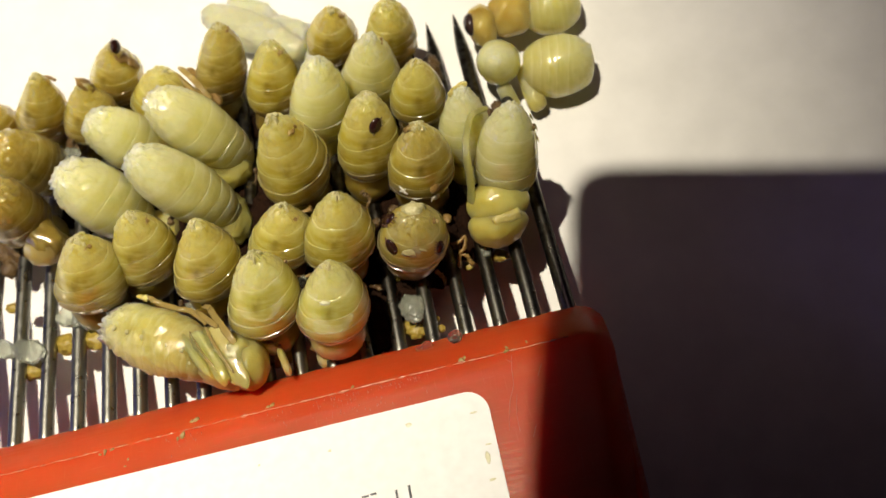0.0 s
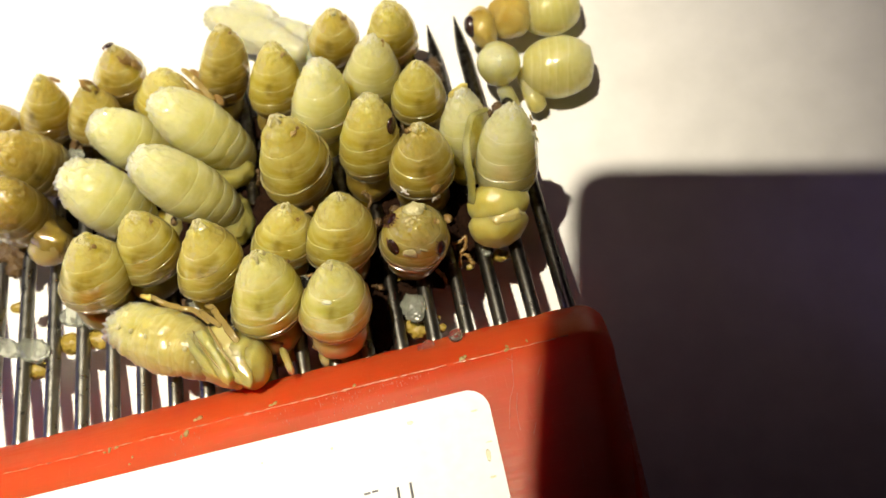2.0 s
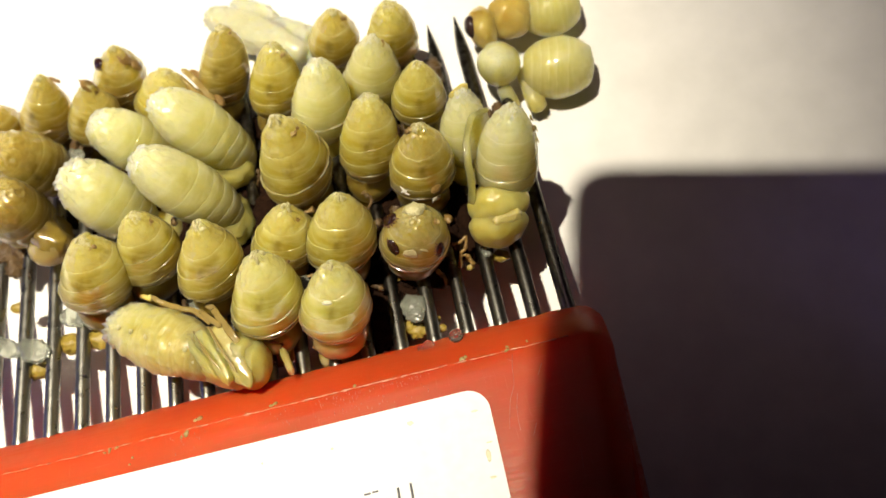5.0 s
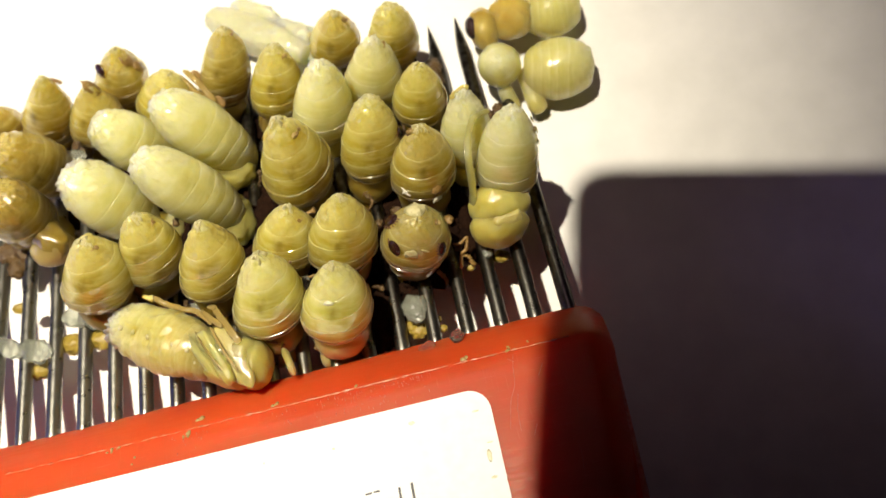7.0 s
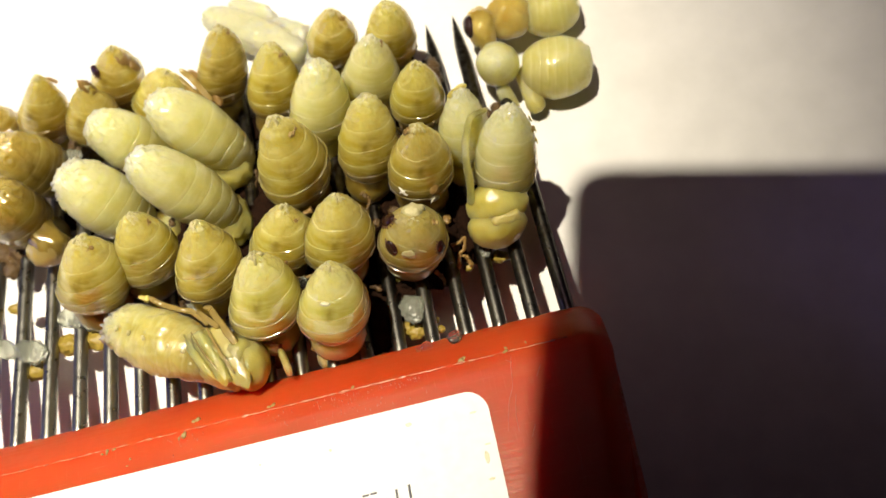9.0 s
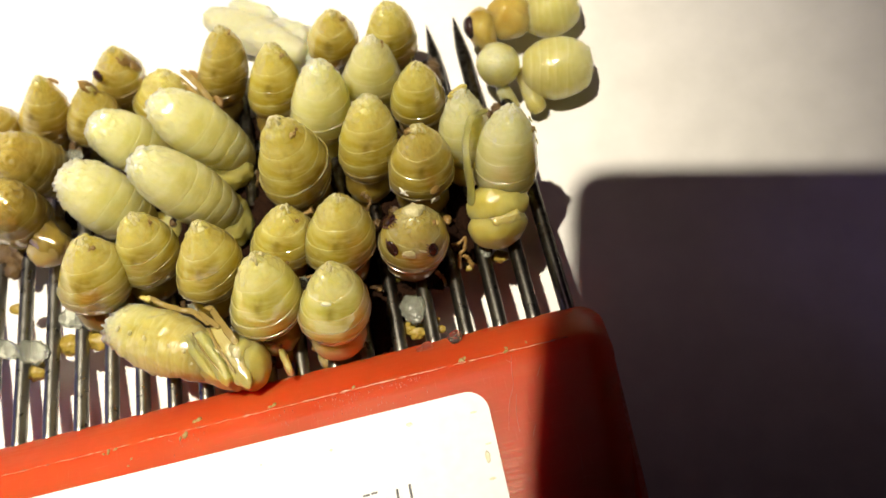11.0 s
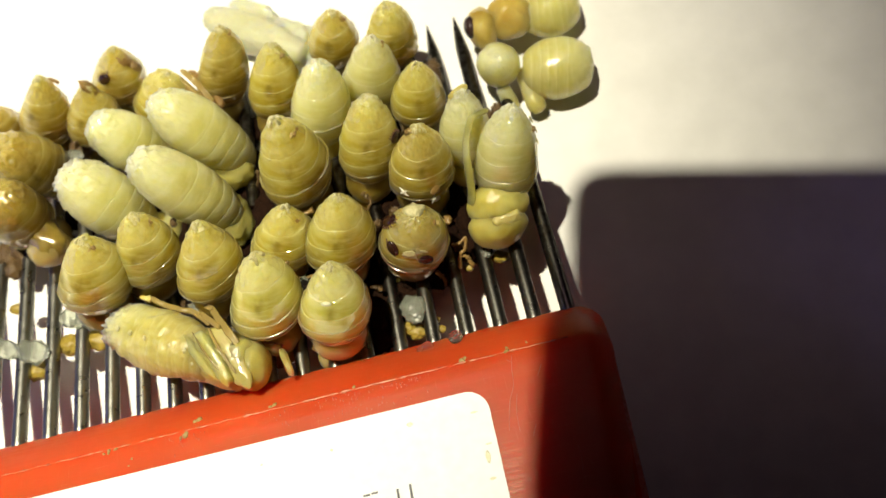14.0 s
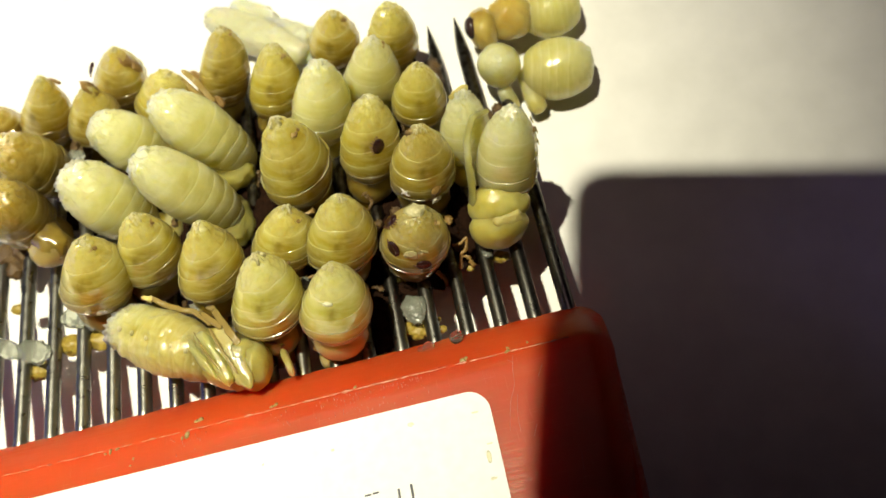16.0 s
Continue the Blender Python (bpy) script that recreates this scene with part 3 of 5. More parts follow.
SHAPES = {"pointed": (0.08, 0.90, 0.72), "rounded": (0.10, 0.72, 0.68), "blunt": (0.28, 0.50, 0.52), "teardrop": (0.20, 0.60, 0.46)}


def abdomen_mesh(length, width, seed, rough=1.0, bend=0.0, shape="pointed", crumple=0.0, slant=0.0):
    """An egg-shaped abdomen: tail tip up, six overlapping segments with thin lips."""
    half, big = length / 2, width / 2
    t0, power, widest = SHAPES[shape]
    EDGES = BANDS[shape]
    lump = 0.11 if shape == "blunt" and rough > 1 else 0.055
    around = 96
    bm = bmesh.new()
    uv = bm.loops.layers.uv.new("along")
    off = Vector((seed * 5.13, seed * 2.71, seed * 9.37))
    marks = {round(k / 60, 4) for k in range(61)}
    for e in EDGES[1:-1]:
        marks = {s for s in marks if not e - 0.012 < s < e + 0.034} | {e - 0.010, e - 0.002, e, e + 0.0015, e + 0.003, e + 0.0045, e + 0.007, e + 0.012, e + 0.020, e + 0.030}
    marks = sorted(marks | {0.002, 0.006, 0.011, 0.024, 0.041, 0.058})
    loops, values = [], []
    for s in marks:
        if s < widest:
            r = big * (t0 + (1 - t0) * math.sin(math.pi / 2 * (s / widest)) ** power)
        else:
            r = big * math.sqrt(max(0.0, 1 - (0.93 if shape == "teardrop" else 0.78) * ((s - widest) / (1 - widest)) ** 2))
        if s < 0.04:
            r *= math.sqrt(s / 0.04) if s > 0 else 0.02
        k = max(i for i in range(6) if s >= EDGES[i] - 1e-6)
        f = (s - EDGES[k]) / (EDGES[k + 1] - EDGES[k])
        soft = (0.55 if shape == "teardrop" else 0.2 if rough < 0.5 else 1.0) * (0, 0.55, 0.7, 1.1, 1.2, 0.9)[k] * (0.55 + 0.45 * math.sin(seed * 2.3 + k * 1.9) ** 2)
        u = s - EDGES[k]
        rise = min(1.0, max(0.0, u / 0.0045))
        lip = 0.0 if k == 0 else (0.3 if crumple else 1.0) * big * rise * rise * (3 - 2 * rise) * soft * (0.012 * (1 - f) ** 2 + 0.036 * math.exp(-max(0.0, u - 0.0045) / 0.016))
        swell = (0.020 if shape == "teardrop" else 0.006) * (0.4 if crumple else 1.0) * big * math.sin(math.pi * f ** 0.8)
        z = half - s * length
        loop = []
        for i in range(around):
            a = 2 * math.pi * i / around
            d = Vector((math.cos(a), math.sin(a), 0))
            q = Vector((d.x * 1.1 * r / big, d.y * 1.1 * r / big, z / big))
            fade = min(1.0, max(0.15, 0.62 + 1.3 * noise.noise(Vector((d.x * 1.4, d.y * 1.4, seed * 1.7 + k * 3.1)))))
            fade *= 1.0 + 0.5 * noise.noise(Vector((d.x * 7, d.y * 7, seed + k * 5.3)))
            g = r + lip * fade + swell + big * (lump * noise.noise(q * 0.9 + off) + 0.3 * lump * noise.noise(q * 2.6 + off))
            if s < 0.34:
                g += min(big, 1.8 * r) * rough * 0.15 * (1 - s / 0.34) * (noise.noise(q * 6.0 + off) + 0.55 * noise.noise(q * 13.0 + off) + 0.25 * noise.noise(q * 27.0 + off))
            if crumple:
                g += crumple * big * (noise.noise(q * 3.2 + off) + 0.6 * noise.noise(q * 8.0 + off) + 0.3 * noise.noise(q * 15.0 + off)) * min(1.0, 5 * (1 - s))
            wavy = 0.045 * length * noise.noise(Vector((d.x * 0.9, d.y * 0.9, seed + s * 1.6)))
            p = Vector((d.x * g * 0.96 + bend * (z / half) ** 2, d.y * g, z + (wavy + slant * g * d.y) * math.sin(math.pi * s)))
            if s < 0.12:
                p.z += rough * (0.12 - s) * big * (0.9 * noise.noise(q * 6 + off) + 0.6 * noise.noise(q * 17 + off))
            loop.append(bm.verts.new(p * MM))
        loops.append(loop)
        values.append((min(1.0, (s - EDGES[k]) / 0.10) if k else 1.0, s))
    for j in range(len(marks) - 1):
        for i in range(around):
            h = (i + 1) % around
            face = bm.faces.new((loops[j][i], loops[j + 1][i], loops[j + 1][h], loops[j][h]))
            for lp, jj in zip(face.loops, (j, j + 1, j + 1, j)):
                lp[uv].uv = values[jj]
    bm.faces.new(loops[0])
    bm.faces.new(list(reversed(loops[-1])))
    bmesh.ops.recalc_face_normals(bm, faces=list(bm.faces))
    return bm


def ragged_tip(b, top, t0, seed):
    """A torn little crown of uneven teeth and nodules on the tail tip."""
    rnd = random.Random(seed * 17)
    bm = bmesh.new()
    w = 1.1 * t0 + 0.10
    spots = []
    for k in range(rnd.randint(12, 17)):
        a = rnd.uniform(0, 6.28)
        d = w * rnd.uniform(0.15, 0.95)
        spots.append((d * math.cos(a), d * math.sin(a), -0.06 - 2.5 * d * d + rnd.uniform(-0.03, 0.03), rnd.uniform(0.035, 0.065), rnd.uniform(0.035, 0.065), rnd.uniform(0.06, 0.13)))
    off = Vector((seed * 7.3, seed, 2.0))
    for x, y, z, rx, ry, rz in spots:
        made = bmesh.ops.create_icosphere(bm, subdivisions=2, radius=1)
        tilt = Vector((x, y, 0)) * -0.3
        for v in made["verts"]:
            p = v.co.copy()
            g = 1 + 0.45 * noise.noise(p * 1.7 + off + Vector((x * 40, y * 40, 0)))
            v.co = Vector((x + tilt.x * p.z + p.x * rx * g, y + tilt.y * p.z + p.y * ry * g, z + p.z * rz * g)) * b * MM + Vector((0, 0, top * MM))
    return bm


WORDS = {
    "yellow": "glossy yellow bee pupa standing tail up on the needles",
    "pale": "pale cream bee pupa standing tail up on the needles",
    "white": "whitish soft bee pupa leaning on the needles",
    "cream": "cream-yellow bee pupa lying on the table",
    "ghost": "translucent crushed bee pupa",
    "raw": "yellow bee pupa lying on its side",
    "amber": "amber-brown bee pupa leaning over the needles",
    "honey": "honey-brown bee pupa standing tail up on the needles",
}
FACE = (0.05, -0.55, 0.83)
PUPAE = {}


def bee_pupa(key, x, y, z, axis, length, width, tone, label="", spin=0, head=True, rough=1.0, bend=0.0, flesh=False, shape="pointed", crumple=0.0):
    """A drone pupa, its abdomen's middle at x, y, z in the fork's space, its tail along axis."""
    seed = len(PUPAE) + 1
    m = FORK @ frame_on((x, y, z), axis, FACE) @ pose(0, 0, 0, 0, 0, spin)
    ob = thing("bee_pupa", m, label or WORDS[tone], "bee pupa", "pupae on the fork")
    b = width / 2
    # the segments lie aslant on the pupae that lean away from the middle of the fork
    slant = min(0.42, max(0.0, (52 - x) * 0.018)) if shape in ("pointed", "rounded") and abs(axis[2]) > 0.5 else 0.0
    part("abdomen", abdomen_mesh(length, width, seed, rough, bend, shape, crumple, slant), SKIN[tone], ob)
    if rough > 0.5:
        part("tail_tip", ragged_tip(b, length / 2, min(0.2, SHAPES[shape][0]), seed), PALE_DRY if tone == "white" else DRY, ob, "pale ragged tail tip")
    if head:
        mat = MILKY if tone == "white" else FLESH if flesh else THORAX
        part("thorax", blob(0.80 * b, 0.82 * b, 0.72 * b, 0.08, seed, 1, 3, (0, 0, -length / 2 - 0.35 * b)), mat, ob, "amber thorax")
        part("head", blob(0.60 * b, 0.72 * b, 0.42 * b, 0.06, seed + 3, 1, 3, (0.05 * b, 0, -length / 2 - 1.35 * b)), mat, ob, "amber head")
    PUPAE[key] = ob
    return ob


bee_pupa("p1", 12.59, 13.05, 8.08, (0.314, 0.128, 0.941), 10.04, 7.61, "yellow")
bee_pupa("p2", 18.07, 14.38, 8.06, (0.289, 0.110, 0.951), 9.85, 6.84, "yellow")
bee_pupa("p3", 24.72, 10.92, 8.24, (0.261, 0.140, 0.955), 10.66, 6.88, "yellow")
bee_pupa("p4", 30.09, 5.88, 8.24, (0.231, 0.190, 0.954), 10.69, 7.18, "pale")
bee_pupa("p5", 36.61, 3.42, 7.97, (0.212, 0.215, 0.953), 9.38, 6.95, "pale", flesh=True)
bee_pupa("p6", 32.40, 12.08, 7.16, (0.376, 0.123, 0.918), 8.21, 6.51, "yellow", "yellow bee pupa with a crumpled torn tail", rough=1.5)
bee_pupa("p7", 38.17, 10.33, 8.12, (0.246, 0.133, 0.960), 10.02, 7.01, "yellow")
bee_pupa("p8", 45.13, 8.35, 6.86, (0.218, -0.056, 0.974), 7.78, 6.77, "honey", "honey-brown bee pupa carrying several dark mites", shape="rounded")
bee_pupa("p9", 34.43, 19.70, 8.79, (0.108, 0.022, 0.994), 12.76, 7.60, "yellow")
bee_pupa("p10", 42.59, 20.33, 7.82, (0.253, 0.194, 0.948), 10.65, 6.38, "yellow", shape="rounded")
bee_pupa("p11", 47.41, 15.95, 8.13, (0.154, 0.061, 0.986), 9.84, 6.74, "honey")
bee_pupa("p12", 48.63, 24.65, 7.46, (0.148, -0.020, 0.989), 9.02, 5.82, "yellow")
bee_pupa("p13", 38.17, 26.84, 7.52, (0.257, 0.043, 0.965), 11.65, 6.66, "white", "pale whitish bee pupa standing tail up on the needles", shape="rounded")
bee_pupa("p14", 44.28, 29.14, 7.65, (0.226, -0.060, 0.972), 10.07, 6.33, "white", "pale whitish bee pupa standing tail up on the needles")
bee_pupa("p15", 47.06, 33.85, 7.12, (0.153, -0.093, 0.984), 9.15, 5.83, "yellow", shape="rounded")
bee_pupa("p16", 40.54, 36.21, 6.73, (0.247, -0.103, 0.964), 8.18, 5.88, "honey")
bee_pupa("p17", 33.12, 31.96, 6.74, (0.307, 0.120, 0.944), 10.24, 5.79, "yellow", shape="rounded")
bee_pupa("p18", 27.42, 36.16, 6.83, (0.365, 0.099, 0.926), 10.97, 5.99, "honey", shape="rounded")
bee_pupa("p19", 30.49, 42.60, 3.50, (-0.744, 0.668, 0.000), 15.49, 4.7, "ghost", "whitish crushed bee pupa lying across the needles", shape="blunt", crumple=0.065, head=False)
bee_pupa("p20", 24.49, 27.57, 6.51, (-0.414, 0.163, 0.896), 13.79, 6.45, "white", shape="teardrop", rough=0.9, head=False)
bee_pupa("p21", 22.61, 20.25, 7.00, (-0.436, 0.179, 0.882), 14.04, 6.41, "white", shape="teardrop", rough=0.9, head=False)
bee_pupa("p22", 16.02, 29.06, 6.12, (-0.404, 0.107, 0.908), 10.51, 6.18, "white", shape="teardrop", rough=0.9)
bee_pupa("p23", 13.18, 22.12, 6.06, (-0.336, 0.194, 0.922), 12.02, 7.07, "white", shape="teardrop", rough=1.2)
bee_pupa("p24", 19.72, 35.14, 5.71, (0.479, -0.042, 0.877), 7.69, 6.52, "yellow", "yellow bee pupa leaning with its amber thorax showing", shape="rounded")
bee_pupa("p25", 14.45, 39.77, 6.32, (0.392, -0.069, 0.917), 9.00, 6.39, "honey")
bee_pupa("p26", 11.14, 35.19, 5.94, (0.383, -0.030, 0.923), 9.54, 6.28, "honey")
bee_pupa("p27", 5.27, 37.47, 6.21, (0.471, -0.024, 0.882), 11.40, 6.09, "honey")
bee_pupa("p28", 3.81, 30.06, 5.70, (-0.249, -0.084, 0.965), 10.21, 6.81, "amber", "amber-brown bee pupa leaning over the needles", shape="blunt")
bee_pupa("p29", 2.45, 23.65, 6.21, (0.070, -0.076, 0.995), 10.39, 6.93, "amber", "amber-brown bee pupa leaning over the needles", shape="blunt")
bee_pupa("p30", -2.18, 39.20, 3.89, (0.289, -0.082, 0.954), 6.64, 5.49, "amber")
bee_pupa("p31", 17.93, 5.22, 4.00, (-0.851, 0.525, 0.000), 13.37, 6.33, "raw", "yellow bee pupa lying on its side against the handle", shape="blunt", rough=1.6, head=False, crumple=0.05)
bee_pupa("p32", 55.85, 14.27, 7.96, (0.212, 0.215, 0.953), 11.43, 6.42, "white", "cream bee pupa with its head and folded limbs showing", shape="rounded", flesh=True, head=False)
bee_pupa("p33", 52.42, 19.27, 6.67, (0.123, 0.239, 0.963), 9.64, 5.45, "white", "whitish lumpy bee pupa standing on the needles", shape="rounded", crumple=0.045)
bee_pupa("p34", 64.37, 28.18, 0.60, (0.969, -0.248, 0.000), 7.83, 6.93, "cream", "pale cream bee pupa lying on the white table", shape="blunt", rough=0.3, head=False)
bee_pupa("p35", 57.82, 28.93, 3.09, (-0.048, -0.577, 0.815), 5.55, 5.05, "white", "pale bee pupa seen end on by the needle points", shape="rounded", rough=0.45, head=False)
bee_pupa("p36", 65.52, 35.69, 1.80, (0.997, -0.075, 0.000), 6.69, 6.05, "cream", "yellow bee pupa with amber thorax and dark eye on the table", shape="blunt", rough=0.3, head=False)


# ---- mites ----
def mite(key, label, scale=1.0, young=False):
    ob = thing("varroa_mite", FORK, label, "mite", "mites on the pupae")
    shell, limb = (YOUNG, YOUNG) if young else (MITE, MITE_LEG)
    bm = bmesh.new()
    bmesh.ops.create_uvsphere(bm, u_segments=24, v_segments=14, radius=1)
    for v in bm.verts:
        p = v.co
        rim = 1 + 0.03 * math.cos(2 * math.atan2(p.y, p.x))
        v.co = Vector((p.x * 0.84 * rim, p.y * 0.60, 0.22 + p.z * (0.30 if p.z > 0 else 0.14))) * scale * MM
    part("shell", bm, shell, ob)
    for side in (-1, 1):
        for k in range(4):
            x0 = (0.16 + 0.16 * k) * scale
            y0 = (0.46 - 0.10 * k) * scale
            fwd = (0.36 - 0.05 * k) * scale
            out = (0.05 + 0.09 * k) * scale
            bm = tube([(side * x0, y0 - 0.2 * scale, 0.16 * scale), (side * (x0 + out * 0.5), y0 + fwd * 0.45, 0.22 * scale),
                       (side * (x0 + out), y0 + fwd * 0.85, 0.15 * scale), (side * (x0 + out * 1.2), y0 + fwd, 0.02)],
                      [0.075 * scale, 0.07 * scale, 0.06 * scale, 0.035 * scale], 6)
            part("leg", bm, limb, ob, "short curled leg")
    return ob


WALKER = mite("walker", "dark red-brown mite crawling over a yellow pupa")
CLIMBER = mite("climber", "dark red-brown mite climbing round a honey-brown pupa")
ROAMER = mite("roamer", "reddish-brown mite creeping along a pupa's side", 0.92)
RESTER = mite("rester", "dark brown mite sitting still on a pupa", 0.98)
SITTER = mite("sitter", "dark brown mite with legs spread on a pupa", 1.0)
PALE_MITE = mite("pale", "tiny cream-white young mite on a pupa", 0.62, True)


# ---- limbs, heads and wings that show on some pupae ----
def fork_part(name, bm, mat, ob, label=""):
    """A part given in the fork's space, carried over into its thing's own space."""
    bmesh.ops.transform(bm, matrix=ob.matrix_basis.inverted() @ FORK, verts=list(bm.verts))
    return part(name, bm, mat, ob, label)


def limb_tube(points, r0, r1, knobs=0.2, seed=0):
    pts = smooth(points)
    n = len(pts)
    rad = [(r0 + (r1 - r0) * k / (n - 1)) * (1 + knobs * noise.noise(Vector((k * 0.55, seed, 0)))) * (0.5 if k in (0, n - 1) else 1) for k in range(n)]
    return tube(pts, rad, 10)


def lobe(a, b, r, flat, seed=0, rough=0.12):
    """A flattened elongated lobe with blunt ends between two points of the fork's space, r its half width."""
    a, b = Vector(a), Vector(b)
    bm = blob(flat, r, (b - a).length / 2, rough, seed, 1.2, 4)
    top = max(v.co.z for v in bm.verts)
    for v in bm.verts:
        t = min(0.98, abs(v.co.z) / top)
        k = math.sqrt((1 - t ** 5) / (1 - t * t)) if t > 0.05 else 1.0
        v.co.x, v.co.y = v.co.x * min(k, 1.7), v.co.y * min(k, 1.7)
    m = frame_on((a + b) / 2, b - a, FACE)
    bmesh.ops.transform(bm, matrix=m, verts=list(bm.verts))
    return bm


def ribbon(points, w0, w1, thick, seed=0, around=10):
    """A flat uneven strip along points of the fork's space, w0 to w1 its half width."""
    bm = bmesh.new()
    pts = smooth(points)
    n = len(pts)
    loops = []
    for j, p in enumerate(pts):
        d = (pts[min(j + 1, n - 1)] - pts[max(j - 1, 0)]).normalized()
        face = Vector(FACE)
        up = (face - d * face.dot(d)).normalized()
        side = d.cross(up)
        w = (w0 + (w1 - w0) * j / (n - 1)) * (1 + 0.22 * noise.noise(Vector((j * 0.3, seed, 0)))) * (0.35 if j in (0, n - 1) else 1)
        lift = thick * noise.noise(Vector((j * 0.3, seed, 5)))
        loops.append([bm.verts.new((p + side * w * math.cos(a) + up * (lift + thick * math.sin(a) * (1 + 0.5 * math.cos(3 * a + seed)))) * MM)
                      for a in (2 * math.pi * i / around for i in range(around))])
    for j in range(n - 1):
        for i in range(around):
            k = (i + 1) % around
            bm.faces.new((loops[j][i], loops[j][k], loops[j + 1][k], loops[j + 1][i]))
    bm.faces.new(list(reversed(loops[0])))
    bm.faces.new(loops[-1])
    bmesh.ops.recalc_face_normals(bm, faces=list(bm.faces))
    return bm


def star(p, n, r, arms, seed):
    """A tiny many-armed fleck lying on the skin at p, facing n."""
    rnd = random.Random(seed)
    bm = blob(0.35 * r, 0.35 * r, 0.12 * r, 0.3, seed, 1.5, 2)
    for k in range(arms):
        a = 6.283 * k / arms + rnd.uniform(-0.35, 0.35)
        q = r * rnd.uniform(0.7, 1.1)
        arm = tube([(0, 0, 0), (0.5 * q * math.cos(a), 0.5 * q * math.sin(a), 0.10 * r), (q * math.cos(a + 0.2), q * math.sin(a + 0.2), 0.02)], [0.22 * r, 0.16 * r, 0.05 * r], 6)
        me = bpy.data.meshes.new("arm")
        arm.to_mesh(me)
        arm.free()
        bm.from_mesh(me)
        bpy.data.meshes.remove(me)
    bmesh.ops.transform(bm, matrix=frame_on(p, n, (0.3, 1, 0.2)), verts=list(bm.verts))
    return bm


def spot(name, p, n, rx, ry, rz, mat, ob, label, seed=0, rough=0.35):
    """A small lump sitting on a pupa's skin at p, facing n, in the fork's space."""
    bm = blob(rx, ry, rz, rough, seed, 1.8, 3)
    bmesh.ops.transform(bm, matrix=frame_on(p, n, (0.3, 1, 0.2)), verts=list(bm.verts))
    return fork_part(name, bm, mat, ob, label)


lying = PUPAE["p31"]
fork_part("thorax", lobe((20.4, 3.8, 3.8), (27.4, 0.0, 3.6), 2.7, 2.35, 41, 0.12), SKIN_PLAIN, lying, "pale yellow thorax")
fork_part("head", blob(2.0, 2.7, 2.2, 0.08, 42, 1, 4, (26.6, 0.7, 3.6)), SKIN_PLAIN, lying, "amber head")
rnd = random.Random(5)
for row, (dz, dy) in enumerate(((0.2, -3.05), (1.7, -2.5), (2.75, -1.2))):
    for k in range(6):
        t = (k + 0.5 + rnd.uniform(-0.15, 0.15)) / 6
        x, y = 13.6 + 8.2 * t, 7.9 - 5.0 * t
        spot("knob", (x + 0.5 * dy * -0.5, y + dy * 0.82, 4.0 + dz), (-0.4 * 0.5, dy / 3.2, dz / 3.2), 0.26, 0.20, 0.18, DRY, lying, "small pale knob", 90 + 6 * row + k, 0.3)
fork_part("wing_pad", lobe((24.0, 4.3, 5.9), (26.7, -2.0, 5.1), 1.15, 0.6, 1), LIMB, lying, "folded translucent wing pad")
fork_part("wing_pad", lobe((22.2, 4.4, 6.1), (25.2, -1.6, 5.5), 0.85, 0.6, 6), SKIN_PLAIN, lying, "folded translucent wing pad")
fork_part("leg", lobe((20.6, 4.9, 6.1), (23.9, -0.9, 5.6), 0.55, 0.60, 2), SKIN_PLAIN, lying, "folded flat leg")
fork_part("leg", ribbon([(22.0, 4.3, 6.3), (23.1, 2.0, 6.55), (24.5, -0.4, 6.05)], 0.10, 0.12, 0.10, 7), HONEYED, lying, "folded thin amber leg")
fork_part("leg", ribbon([(23.6, 4.4, 6.3), (24.5, 2.2, 6.5), (25.9, -0.8, 5.95)], 0.12, 0.14, 0.10, 17), HONEYED, lying, "folded thin amber leg")
fork_part("leg", ribbon([(16.8, 9.8, 5.1), (17.6, 9.5, 5.2), (18.6, 8.7, 5.0), (20.4, 7.7, 5.0), (21.8, 7.0, 5.0), (23.4, 5.1, 5.4)], 0.30, 0.30, 0.22, 3), HONEYED, lying, "torn amber leg sticking out")
fork_part("foot", ribbon([(16.2, 10.3, 5.0), (16.8, 9.8, 5.2), (17.3, 9.7, 5.2)], 0.22, 0.40, 0.22, 8), LIMB, lying, "pale torn foot")
fork_part("leg", ribbon([(22.9, 7.7, 4.6), (23.8, 6.6, 5.4), (24.6, 5.2, 6.0), (25.6, 3.4, 6.3), (26.3, 2.1, 6.0)], 0.34, 0.38, 0.26, 4), HONEYED, lying, "folded glossy amber leg")
fork_part("leg", ribbon([(22.2, 7.0, 5.0), (23.4, 5.6, 6.0), (24.8, 4.0, 6.4)], 0.26, 0.30, 0.22, 9), HONEYED, lying, "folded glossy leg")
fork_part("antenna", lobe((29.5, 1.9, 3.0), (30.3, -1.2, 2.9), 0.38, 0.32, 5), SKIN_PLAIN, lying, "short pale antenna")

eight = PUPAE["p8"]
spot("tail_lump", (45.9, 8.9, 10.0), (0.2, 0.5, 0.85), 0.95, 1.0, 0.8, DRY, eight, "pale crusty lump on the tail", 51, 0.45)
spot("dropping", (44.4, 5.7, 8.15), (-0.26, -0.91, 0.33), 0.50, 0.66, 0.05, DRY, eight, "cream-yellow flat dropping", 52)
spot("dropping", (45.8, 5.66, 8.2), (0.21, -0.93, 0.31), 0.10, 0.46, 0.07, DRY, eight, "cream-white thin dropping", 53)
fork_part("dropping", star((44.95, 13.3, 6.95), (-0.64, -0.73, 0.23), 0.62, 4, 55), YOUNG, PUPAE["p11"], "white forked fleck")
fork_part("dropping", star((47.75, 12.75, 5.4), (0.3, -0.9, 0.3), 0.75, 7, 57), YOUNG, PUPAE["p11"], "white many-armed fleck")
spot("scab", (48.1, 12.7, 6.9), (0.29, -0.85, 0.44), 0.55, 0.45, 0.08, BROWN, PUPAE["p11"], "brown ring-shaped scab", 57)
